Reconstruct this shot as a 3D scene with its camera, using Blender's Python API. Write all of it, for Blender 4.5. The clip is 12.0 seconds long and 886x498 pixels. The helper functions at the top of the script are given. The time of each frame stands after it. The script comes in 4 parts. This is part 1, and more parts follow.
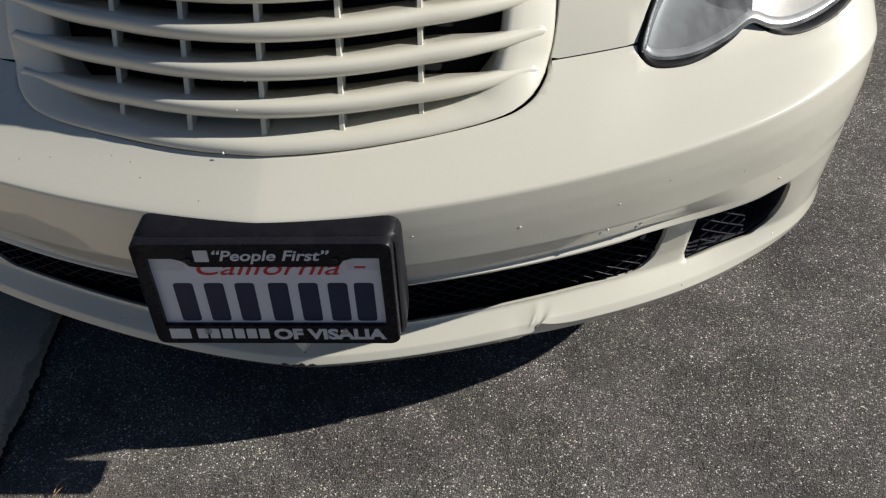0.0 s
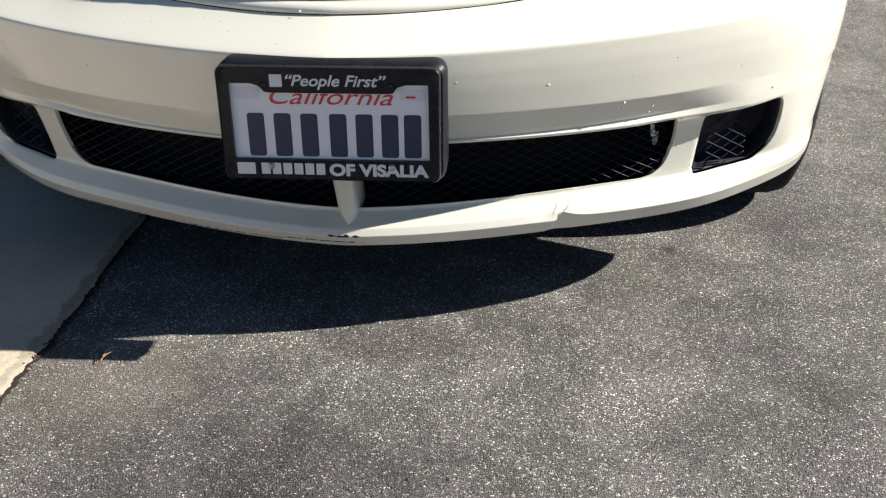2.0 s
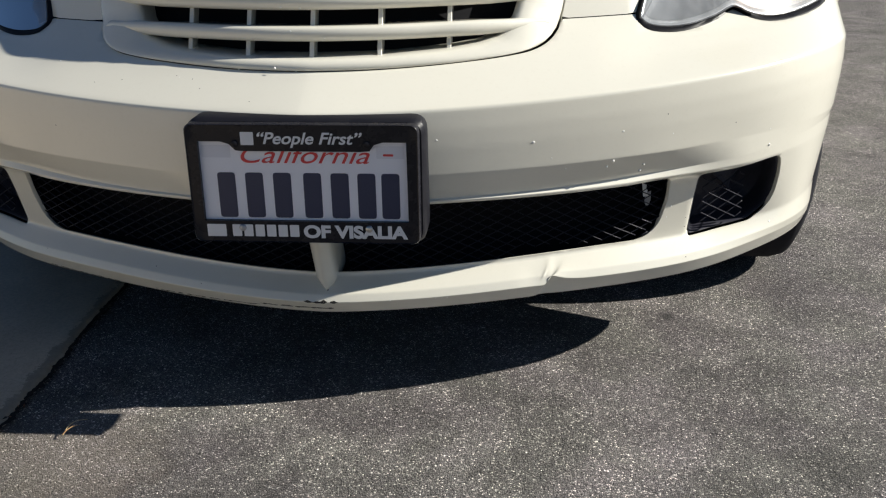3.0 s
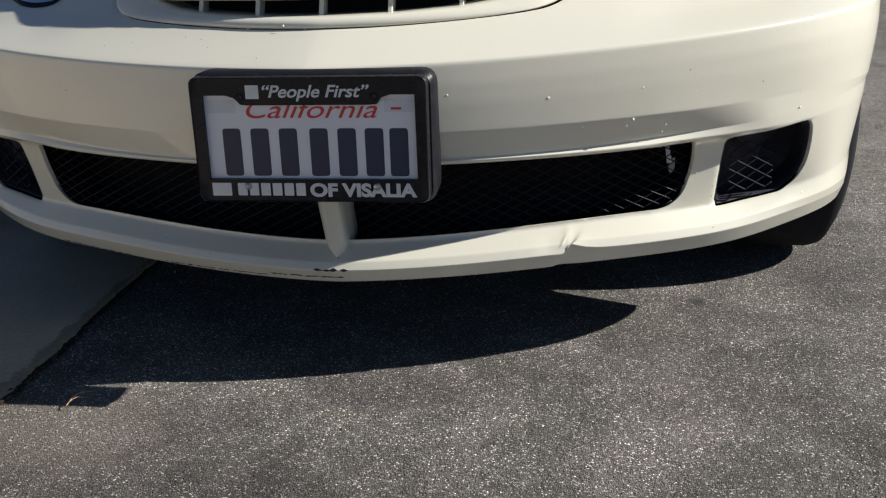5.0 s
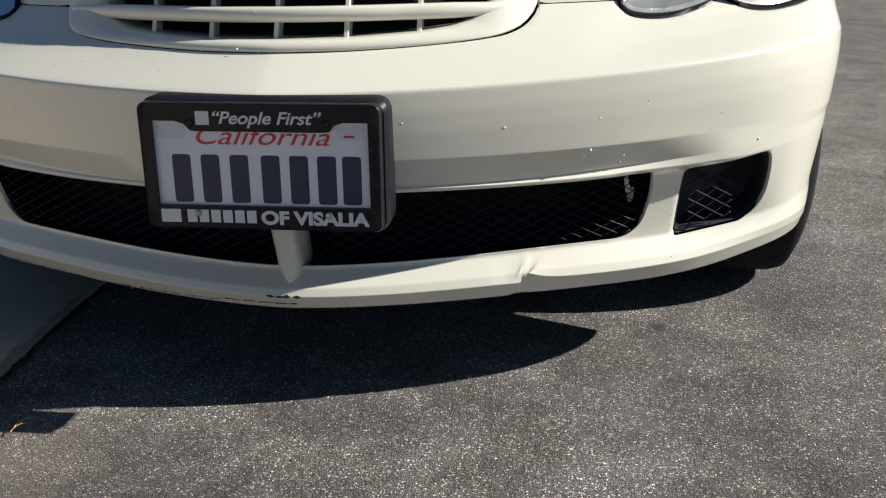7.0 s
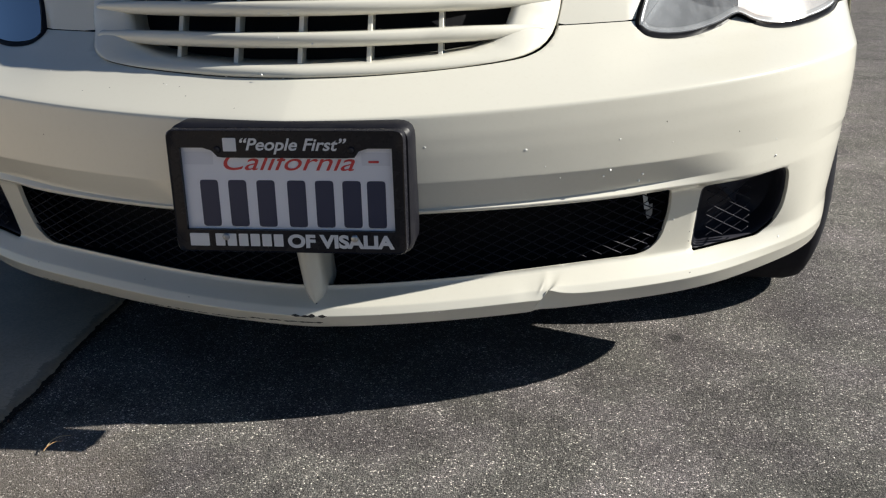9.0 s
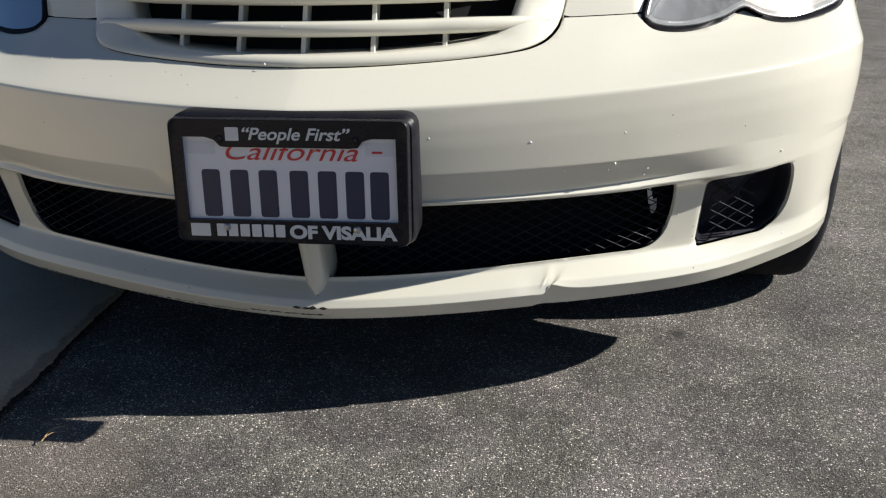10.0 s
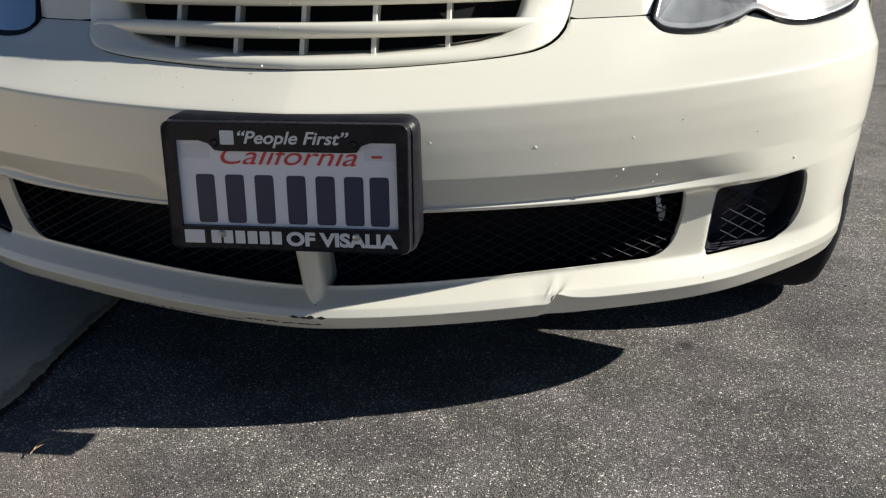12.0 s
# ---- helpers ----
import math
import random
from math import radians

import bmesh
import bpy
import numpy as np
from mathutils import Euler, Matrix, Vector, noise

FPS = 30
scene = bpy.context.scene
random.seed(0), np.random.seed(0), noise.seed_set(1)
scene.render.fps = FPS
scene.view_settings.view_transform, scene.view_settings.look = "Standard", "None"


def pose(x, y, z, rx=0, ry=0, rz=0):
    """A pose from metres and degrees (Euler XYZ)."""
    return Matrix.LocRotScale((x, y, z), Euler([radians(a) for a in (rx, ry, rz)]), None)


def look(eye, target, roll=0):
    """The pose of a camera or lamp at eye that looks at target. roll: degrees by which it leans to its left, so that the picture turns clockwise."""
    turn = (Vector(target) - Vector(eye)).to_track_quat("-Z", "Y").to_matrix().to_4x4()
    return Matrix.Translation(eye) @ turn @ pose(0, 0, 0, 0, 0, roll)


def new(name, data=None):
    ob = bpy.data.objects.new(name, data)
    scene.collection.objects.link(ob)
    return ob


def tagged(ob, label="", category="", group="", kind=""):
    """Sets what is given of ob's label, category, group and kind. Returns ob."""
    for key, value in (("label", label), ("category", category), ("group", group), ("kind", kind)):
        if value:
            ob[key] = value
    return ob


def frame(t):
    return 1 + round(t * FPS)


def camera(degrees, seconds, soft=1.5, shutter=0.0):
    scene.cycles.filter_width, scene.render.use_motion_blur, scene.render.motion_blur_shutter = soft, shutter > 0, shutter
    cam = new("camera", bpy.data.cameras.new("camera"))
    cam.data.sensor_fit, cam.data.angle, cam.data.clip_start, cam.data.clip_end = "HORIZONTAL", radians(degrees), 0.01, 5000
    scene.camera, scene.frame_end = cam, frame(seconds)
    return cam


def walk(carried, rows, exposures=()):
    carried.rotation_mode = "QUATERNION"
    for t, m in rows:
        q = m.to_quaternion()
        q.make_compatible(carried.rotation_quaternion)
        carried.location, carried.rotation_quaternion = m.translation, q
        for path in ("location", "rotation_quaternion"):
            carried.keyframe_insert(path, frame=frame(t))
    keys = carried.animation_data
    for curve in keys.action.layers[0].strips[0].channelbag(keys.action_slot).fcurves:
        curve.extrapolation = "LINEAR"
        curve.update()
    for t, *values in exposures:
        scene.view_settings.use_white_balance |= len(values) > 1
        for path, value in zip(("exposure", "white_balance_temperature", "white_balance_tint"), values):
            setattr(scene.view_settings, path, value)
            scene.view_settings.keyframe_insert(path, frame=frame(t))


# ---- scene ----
cam = camera(51.6, 12.0, soft=1.2)
PATH = [
    (0, (0.248, -0.8521, 1.1717), (0.1959, 0.6816, -0.1109), -2.65),
    (0.3, (0.2649, -0.9877, 1.1398), (0.1681, 0.2736, 0.1601), -2.55),
    (0.5, (0.2928, -1.0741, 1.1259), (0.1188, 0.5216, -0.0674), -2.74),
    (0.7, (0.2906, -1.1513, 1.1199), (0.1362, 0.1345, 0.1802), -2.25),
    (1, (0.251, -1.2739, 1.0925), (0.0536, 0.3572, -0.0478), -1.85),
    (1.3, (0.1946, -1.3414, 1.0403), (0.0637, -0.0077, 0.1661), -1.87),
    (1.5, (0.1882, -1.3537, 0.9899), (0.0624, 0.341, -0.0641), -1.45),
    (1.8, (0.1881, -1.3081, 0.8649), (0.135, 0.0921, 0.0925), -0.32),
    (2, (0.2076, -1.2675, 0.8098), (0.1419, 0.5343, -0.0566), -0.25),
    (2.2, (0.2162, -1.2412, 0.7999), (0.1553, 0.2278, 0.1688), -0.39),
    (2.5, (0.2284, -1.2169, 0.7919), (0.1217, 0.6371, 0.05), -0.77),
    (2.8, (0.2323, -1.2035, 0.7779), (0.1593, 0.2835, 0.192), -0.6),
    (3, (0.2407, -1.204, 0.7714), (0.1612, 0.6582, 0.0471), -0.6),
    (3.2, (0.2509, -1.1992, 0.775), (0.1903, 0.2923, 0.1989), -0.63),
    (4.8, (0.2732, -1.2067, 0.6783), (0.1536, 0.3078, 0.1762), -1.63),
    (5, (0.2832, -1.192, 0.6492), (0.1083, 0.6949, 0.0098), -1.48),
    (5.2, (0.2941, -1.1815, 0.6417), (0.1627, 0.328, 0.1277), -1.3),
    (5.5, (0.3058, -1.1714, 0.6407), (0.1653, 0.7277, 0.0293), -1.14),
    (5.8, (0.3087, -1.1582, 0.6594), (0.2094, 0.3723, 0.2038), -0.78),
    (6, (0.3113, -1.1565, 0.6633), (0.1786, 0.7597, 0.1044), -0.55),
    (6.5, (0.3082, -1.1557, 0.6774), (0.1753, 0.7564, 0.1081), -0.38),
    (6.8, (0.3123, -1.1569, 0.6875), (0.2141, 0.3641, 0.2007), -0.18),
    (7, (0.3148, -1.1597, 0.6824), (0.1871, 0.7304, 0.0415), -0.28),
    (7.2, (0.3206, -1.1674, 0.6869), (0.2152, 0.338, 0.1553), -0.39),
    (8.8, (0.3003, -1.1806, 0.7223), (0.2028, 0.3269, 0.1952), -0.91),
    (9, (0.2968, -1.1701, 0.7243), (0.1491, 0.7148, 0.0715), -1.02),
    (9.3, (0.2941, -1.1674, 0.7157), (0.1647, 0.3354, 0.182), -0.96),
    (9.5, (0.2903, -1.1686, 0.7142), (0.1363, 0.7082, 0.0407), -0.81),
    (10, (0.2891, -1.1636, 0.7154), (0.1463, 0.7199, 0.056), -0.45),
    (10.5, (0.2874, -1.1498, 0.7082), (0.1461, 0.7375, 0.059), -0.46),
    (11, (0.2907, -1.132, 0.7046), (0.1465, 0.7534, 0.0551), -0.24),
    (11.3, (0.2859, -1.1192, 0.6981), (0.1637, 0.3896, 0.1798), 0.08),
    (11.5, (0.2875, -1.1166, 0.7), (0.1345, 0.7685, 0.0507), 0.03),
    (12, (0.2895, -1.1251, 0.7014), (0.1371, 0.7633, 0.06), -0.33),
]
walk(cam, [(t, look(eye, target, roll)) for t, eye, target, roll in PATH],
     [(0.0, 0.1), (0.5, 0.26), (1.0, 0.50), (1.5, 0.82), (2.0, 1.08), (2.5, 0.70), (3.0, 0.65), (5.0, 0.52), (5.5, 0.57), (6.0, 0.60), (12.0, 0.60)])

# ---- world, sun, exposure ----
SUN_EL, SUN_AZ = 33.0, -0.3          # degrees above the ground; turn from +x towards +y
world = bpy.data.worlds.new("world")
scene.world = world
world.use_nodes = True
wn = world.node_tree
sky = wn.nodes.new("ShaderNodeTexSky")
sky.sky_type = 'NISHITA'
sky.sun_disc = False
sky.ozone_density = 6.0
sky.dust_density = 0.3
sky.sun_elevation = radians(SUN_EL)
sky.sun_rotation = radians(90 - SUN_AZ)
wn.links.new(sky.outputs[0], wn.nodes["Background"].inputs[0])
wn.nodes["Background"].inputs[1].default_value = 0.036
sun_data = bpy.data.lights.new("sun", 'SUN')
sun_data.energy, sun_data.angle, sun_data.color = 5.0, radians(0.53), (1.0, 0.965, 0.875)
sun = new("sun", sun_data)
_d = Vector((math.cos(radians(SUN_EL)) * math.cos(radians(SUN_AZ)), math.cos(radians(SUN_EL)) * math.sin(radians(SUN_AZ)), math.sin(radians(SUN_EL))))
sun.matrix_world = look(_d * 20, (0, 0, 0))


# ---- materials ----
def mat(name, base=(0.5, 0.5, 0.5), rough=0.5, metal=0.0, coat=0.0, spec=0.5):
    m = bpy.data.materials.new(name)
    m.use_nodes = True
    b = m.node_tree.nodes["Principled BSDF"]
    b.inputs["Base Color"].default_value = (*base, 1)
    b.inputs["Roughness"].default_value = rough
    b.inputs["Metallic"].default_value = metal
    b.inputs["Coat Weight"].default_value = coat
    b.inputs["Coat Roughness"].default_value = 0.035
    b.inputs["Specular IOR Level"].default_value = spec
    return m


class Nodes:
    """Short hand for building a node tree."""

    def __init__(self, m):
        self.t = m.node_tree
        self.b = self.t.nodes["Principled BSDF"]
        co = self.t.nodes.new("ShaderNodeTexCoord")
        self.co = co.outputs["Object"]

    def link(self, a, b):
        self.t.links.new(a, b)

    def noise(self, scale, detail=4, rough=0.6, co=None):
        n = self.t.nodes.new("ShaderNodeTexNoise")
        n.inputs["Scale"].default_value, n.inputs["Detail"].default_value, n.inputs["Roughness"].default_value = scale, detail, rough
        self.link(co or self.co, n.inputs["Vector"])
        return n.outputs["Fac"]

    def voro(self, scale, feature='F1', out="Distance", co=None, rnd=1.0):
        n = self.t.nodes.new("ShaderNodeTexVoronoi")
        n.feature = feature
        n.inputs["Scale"].default_value = scale
        n.inputs["Randomness"].default_value = rnd
        self.link(co or self.co, n.inputs["Vector"])
        return n.outputs[out]

    def ramp(self, fac, *stops):
        n = self.t.nodes.new("ShaderNodeValToRGB")
        els = n.color_ramp.elements
        while len(els) < len(stops):
            els.new(0.5)
        for e, (p, c) in zip(els, stops):
            e.position = p
            e.color = (c, c, c, 1) if not isinstance(c, tuple) else (*c, 1)
        self.link(fac, n.inputs[0])
        return n.outputs[0]

    def mix(self, fac, a, b, mode='MIX'):
        n = self.t.nodes.new("ShaderNodeMix")
        n.data_type, n.blend_type = 'RGBA', mode
        for v, s in ((fac, n.inputs[0]), (a, n.inputs[6]), (b, n.inputs[7])):
            if isinstance(v, (int, float)):
                s.default_value = v
            elif isinstance(v, tuple):
                s.default_value = (*v, 1)
            else:
                self.link(v, s)
        return n.outputs[2]

    def math(self, op, a, b=0.0):
        n = self.t.nodes.new("ShaderNodeMath")
        n.operation = op
        for v, s in ((a, n.inputs[0]), (b, n.inputs[1])):
            if isinstance(v, (int, float)):
                s.default_value = v
            else:
                self.link(v, s)
        return n.outputs[0]

    def bump(self, h, strength, dist, prev=None):
        n = self.t.nodes.new("ShaderNodeBump")
        n.inputs["Strength"].default_value, n.inputs["Distance"].default_value = strength, dist
        self.link(h, n.inputs["Height"])
        if prev:
            self.link(prev, n.inputs["Normal"])
        return n.outputs[0]

    def color(self, c):
        self.link(c, self.b.inputs["Base Color"])

    def rough(self, r):
        self.link(r, self.b.inputs["Roughness"])

    def normal(self, n):
        self.link(n, self.b.inputs["Normal"])


def cream_paint():
    m = mat("cream_paint", (0.78, 0.73, 0.57), 0.34, 0.0, 1.0)
    k = Nodes(m)
    dirt = k.ramp(k.noise(5.0, 6), (0.42, 0.0), (0.75, 1.0))
    grit = k.ramp(k.noise(160.0, 3), (0.55, 0.0), (0.8, 1.0))
    c = k.mix(k.math('MULTIPLY', dirt, 0.22), (0.74, 0.715, 0.625), (0.64, 0.605, 0.51))
    c = k.mix(k.math('MULTIPLY', grit, 0.10), c, (0.50, 0.46, 0.36))
    k.color(c)
    k.rough(k.math('ADD', k.math('MULTIPLY', dirt, 0.15), 0.30))
    k.normal(k.bump(k.noise(420.0, 2), 0.03, 0.001))
    return m


def asphalt():
    m = mat("asphalt", (0.06, 0.058, 0.056), 0.85, spec=0.35)
    k = Nodes(m)
    cell = k.voro(430.0, 'F1', "Color")
    sep = k.t.nodes.new("ShaderNodeSeparateColor")
    k.link(cell, sep.inputs[0])
    stone = k.ramp(sep.outputs[0], (0.0, (0.095, 0.092, 0.090)), (0.55, (0.147, 0.143, 0.138)), (0.85, (0.210, 0.203, 0.192)), (0.92, (0.36, 0.345, 0.32)), (1.0, (0.80, 0.78, 0.73)))
    big = k.voro(150.0, 'F1', "Color")
    sep2 = k.t.nodes.new("ShaderNodeSeparateColor")
    k.link(big, sep2.inputs[0])
    pick = k.ramp(sep2.outputs[1], (0.965, 0.0), (0.972, 1.0))
    near = k.ramp(k.voro(150.0, 'F1', "Distance"), (0.22, 1.0), (0.36, 0.0))
    tone = k.mix(sep2.outputs[2], (0.13, 0.12, 0.11), (0.46, 0.44, 0.40))
    c = k.mix(k.math('MULTIPLY', pick, near), stone, tone)
    gap = k.ramp(k.voro(430.0, 'DISTANCE_TO_EDGE'), (0.0, 0.16), (0.16, 1.06))
    c = k.mix(1.0, c, gap, 'MULTIPLY')
    patch = k.ramp(k.noise(3.1, 6, 0.66), (0.36, 0.90), (0.64, 1.34))
    c = k.mix(1.0, c, patch, 'MULTIPLY')
    fine = k.ramp(k.noise(46.0, 6, 0.8), (0.3, 0.80), (0.7, 1.20))
    c = k.mix(1.0, c, fine, 'MULTIPLY')
    tint = k.mix(k.ramp(k.noise(4.5, 3), (0.4, 0.0), (0.6, 1.0)), (1.045, 0.975, 1.0), (1.025, 1.0, 0.955))
    c = k.mix(1.0, c, tint, 'MULTIPLY')
    smear = k.ramp(k.noise(6.5, 8, 0.72), (0.40, 0.76), (0.60, 1.10))
    c = k.mix(1.0, c, smear, 'MULTIPLY')
    grain = k.ramp(k.noise(640.0, 3, 0.7), (0.32, 0.46), (0.68, 1.66))
    c = k.mix(1.0, c, grain, 'MULTIPLY')
    stain = k.ramp(k.noise(1.1, 3, 0.5), (0.52, 1.0), (0.68, 0.80))
    c = k.mix(1.0, c, stain, 'MULTIPLY')

    def spot(x, y, r, wob):
        """A soft-edged stain with a ragged outline."""
        vm = k.t.nodes.new("ShaderNodeVectorMath")
        vm.operation = 'DISTANCE'
        k.link(k.co, vm.inputs[0])
        vm.inputs[1].default_value = (x, y, 0)
        d = k.math('ADD', k.math('DIVIDE', vm.outputs["Value"], r), k.math('MULTIPLY', k.math('SUBTRACT', k.noise(11.0, 8, 0.78), 0.5), wob))
        return k.ramp(d, (0.35, 1.0), (1.0, 0.0))
    oil = k.math('MULTIPLY', spot(-0.12, -0.32, 0.30, 1.9), 0.50)
    c = k.mix(oil, c, k.mix(1.0, c, (0.42, 0.40, 0.43), 'MULTIPLY'))
    oil2 = k.math('MULTIPLY', spot(-0.33, -0.20, 0.12, 1.5), 0.35)
    c = k.mix(oil2, c, k.mix(1.0, c, (0.45, 0.43, 0.42), 'MULTIPLY'))
    oil3 = k.math('MULTIPLY', spot(0.62, 0.06, 0.16, 1.4), 0.25)
    c = k.mix(oil3, c, k.mix(1.0, c, (0.5, 0.48, 0.5), 'MULTIPLY'))
    dust = k.math('MULTIPLY', spot(-0.37, -0.08, 0.20, 2.4), 0.26)
    c = k.mix(dust, c, (0.27, 0.23, 0.18))
    drip = k.math('MULTIPLY', spot(0.605, 0.425, 0.024, 1.3), 0.8)
    c = k.mix(drip, c, (0.03, 0.028, 0.028))
    k.color(c)
    h = k.math('ADD', k.math('MULTIPLY', k.ramp(k.voro(430.0), (0.0, 1.0), (0.7, 0.0)), 0.6), k.math('MULTIPLY', near, 0.6))
    n = k.bump(h, 0.75, 0.004)
    k.normal(k.bump(k.noise(26.0, 4), 0.5, 0.008, n))
    return m


def concrete(name, base, warm, edge=False):
    m = mat(name, base, 0.9, spec=0.3)
    k = Nodes(m)
    a = k.ramp(k.noise(3.0, 6, 0.6), (0.35, 0.82), (0.7, 1.12))
    s = k.ramp(k.noise(180.0, 3, 0.7), (0.35, 0.86), (0.65, 1.08))
    c = k.mix(1.0, k.mix(k.noise(14.0, 4), base, warm), a, 'MULTIPLY')
    c = k.mix(1.0, c, s, 'MULTIPLY')
    pits = k.ramp(k.voro(120.0), (0.06, 0.5), (0.16, 1.0))
    pk = k.ramp(k.noise(24.0, 2), (0.52, 0.0), (0.6, 1.0))
    c = k.mix(pk, c, k.mix(1.0, c, pits, 'MULTIPLY'))
    if edge:  # grey mortar stain along the edge of the slab
        sep = k.t.nodes.new("ShaderNodeSeparateXYZ")
        k.link(k.co, sep.inputs[0])
        x = k.math('ADD', sep.outputs[0], k.math('MULTIPLY', k.noise(17.0, 8, 0.8), 0.085))
        grey = k.math('MULTIPLY', k.ramp(k.math('ADD', k.math('MULTIPLY', x, 10.0), 5.28), (0.47, 0.0), (0.52, 1.0)), 0.75)
        c = k.mix(grey, c, k.mix(k.noise(60.0, 3), (0.13, 0.115, 0.095), (0.34, 0.30, 0.24)))
    k.color(c)
    k.normal(k.bump(k.noise(240.0, 4, 0.7), 0.35, 0.003))
    return m


def black_plastic(name, v=0.018, rough=0.42):
    m = mat(name, (v, v, v * 1.35), rough, spec=0.18)
    k = Nodes(m)
    d = k.ramp(k.noise(38.0, 5), (0.45, 0.0), (0.75, 1.0))
    k.color(k.mix(k.math('MULTIPLY', d, 0.25), (v, v, v * 1.35), (v * 2.4, v * 2.4, v * 2.6)))
    k.rough(k.math('ADD', k.math('MULTIPLY', d, 0.2), rough))
    k.normal(k.bump(k.noise(600.0, 2), 0.08, 0.001))
    return m


PAINT = cream_paint()
ASPHALT = asphalt()
SLAB = concrete("concrete_slab_mat", (0.60, 0.50, 0.385), (0.52, 0.43, 0.325), True)
STEP = concrete("concrete_step_mat", (0.36, 0.34, 0.31), (0.28, 0.26, 0.24))
BLACK = black_plastic("black_plastic", 0.012, 0.34)
GLOSSBLACK = black_plastic("glossy_black_plastic", 0.014, 0.22)
MESHBLACK = black_plastic("mesh_black", 0.024, 0.36)
# near-black that puts the shade of hollows into the colour
HOLLOWSHADE = mat("hollow_shade_black", (0.014, 0.014, 0.016), 0.9, spec=0.1)
POCKET = black_plastic("pocket_plastic", 0.036, 0.42)
RUBBER = black_plastic("rubber", 0.014, 0.85)
SEAL = black_plastic("lamp_seal", 0.006, 0.4)
HAZE = mat("hazed_reflector", (0.20, 0.21, 0.225), 0.55, 0.6)
RIMGREY = mat("lamp_rim_grey", (0.42, 0.43, 0.45), 0.28, 0.5)
CHROME = mat("reflector_metal", (0.88, 0.88, 0.89), 0.42, 0.7)
SATIN = mat("satin_grey", (0.36, 0.37, 0.39), 0.35, 0.6)
STEEL = mat("bolt_steel", (0.55, 0.54, 0.52), 0.3, 1.0)
PLATE = mat("plate_white", (0.80, 0.80, 0.86), 0.35)
NAVY = mat("plate_navy", (0.02, 0.028, 0.075), 0.4)
RED = mat("plate_red", (0.62, 0.04, 0.045), 0.4)
WHITE = mat("white_print", (0.72, 0.72, 0.74), 0.45)
PALE = mat("pale_print", (0.70, 0.70, 0.76), 0.45)
CHIP = mat("chip_white", (0.85, 0.84, 0.80), 0.6)
CHIPDARK = mat("chip_dark", (0.14, 0.13, 0.12), 0.7)
SCRAPE = mat("scrape_black", (0.03, 0.028, 0.026), 0.7)
AMBER = mat("amber_bulb", (0.85, 0.36, 0.05), 0.35)
TAN = mat("dry_leaf", (0.45, 0.27, 0.12), 0.7)
FADED = mat("faded_leaf", (0.24, 0.17, 0.13), 0.8)
STRAW = mat("straw", (0.55, 0.42, 0.24), 0.7)
RIM = mat("wheel_silver", (0.5, 0.5, 0.5), 0.35, 0.9)


def lens_glass():
    m = bpy.data.materials.new("lens_glass")
    m.use_nodes = True
    t = m.node_tree
    t.nodes.clear()
    out = t.nodes.new("ShaderNodeOutputMaterial")
    mixn = t.nodes.new("ShaderNodeMixShader")
    tr = t.nodes.new("ShaderNodeBsdfTransparent")
    gl = t.nodes.new("ShaderNodeBsdfGlossy")
    fr = t.nodes.new("ShaderNodeFresnel")
    fr.inputs[0].default_value = 1.32
    tr.inputs[0].default_value = (0.86, 0.88, 0.90, 1)
    gl.inputs["Roughness"].default_value = 0.10
    t.links.new(fr.outputs[0], mixn.inputs[0])
    # aged haze; its pale diffuse colour also stands in for bright reflections
    haze = t.nodes.new("ShaderNodeMixShader")
    df = t.nodes.new("ShaderNodeBsdfDiffuse")
    df.inputs[0].default_value = (0.8, 0.82, 0.85, 1)
    co = t.nodes.new("ShaderNodeTexCoord")
    mp = t.nodes.new("ShaderNodeMapping")
    mp.inputs["Scale"].default_value = (60.0, 60.0, 9.0)   # run marks down the lens
    nz = t.nodes.new("ShaderNodeTexNoise")
    nz.inputs["Scale"].default_value, nz.inputs["Detail"].default_value = 1.0, 6.0
    rp = t.nodes.new("ShaderNodeMapRange")
    rp.inputs[1].default_value, rp.inputs[2].default_value, rp.inputs[3].default_value, rp.inputs[4].default_value = 0.35, 0.7, 0.10, 0.24
    t.links.new(co.outputs["Object"], mp.inputs[0])
    t.links.new(mp.outputs[0], nz.inputs["Vector"])
    t.links.new(nz.outputs["Fac"], rp.inputs[0])
    t.links.new(rp.outputs[0], haze.inputs[0])
    t.links.new(tr.outputs[0], haze.inputs[1])
    t.links.new(df.outputs[0], haze.inputs[2])
    t.links.new(haze.outputs[0], mixn.inputs[1])
    t.links.new(gl.outputs[0], mixn.inputs[2])
    t.links.new(mixn.outputs[0], out.inputs[0])
    return m


LENS = lens_glass()


# ---- mesh helpers ----
def part(name, bm, material, parent, label="", smooth=True, m=None):
    me = bpy.data.meshes.new(name)
    if isinstance(bm, tuple):
        me.from_pydata(*bm)
    else:
        bm.to_mesh(me)
        bm.free()
    me.materials.append(material)
    if smooth:
        me.shade_smooth()
    ob = new(name, me)
    if parent:
        ob.parent = parent
    if m is not None:
        ob.matrix_basis = m
    if label:
        tagged(ob, label)
    return ob


def sharp(ob, deg=35):
    """Keeps edges sharper than deg crisp under smooth shading."""
    ob.data.set_sharp_from_angle(angle=radians(deg))
    return ob


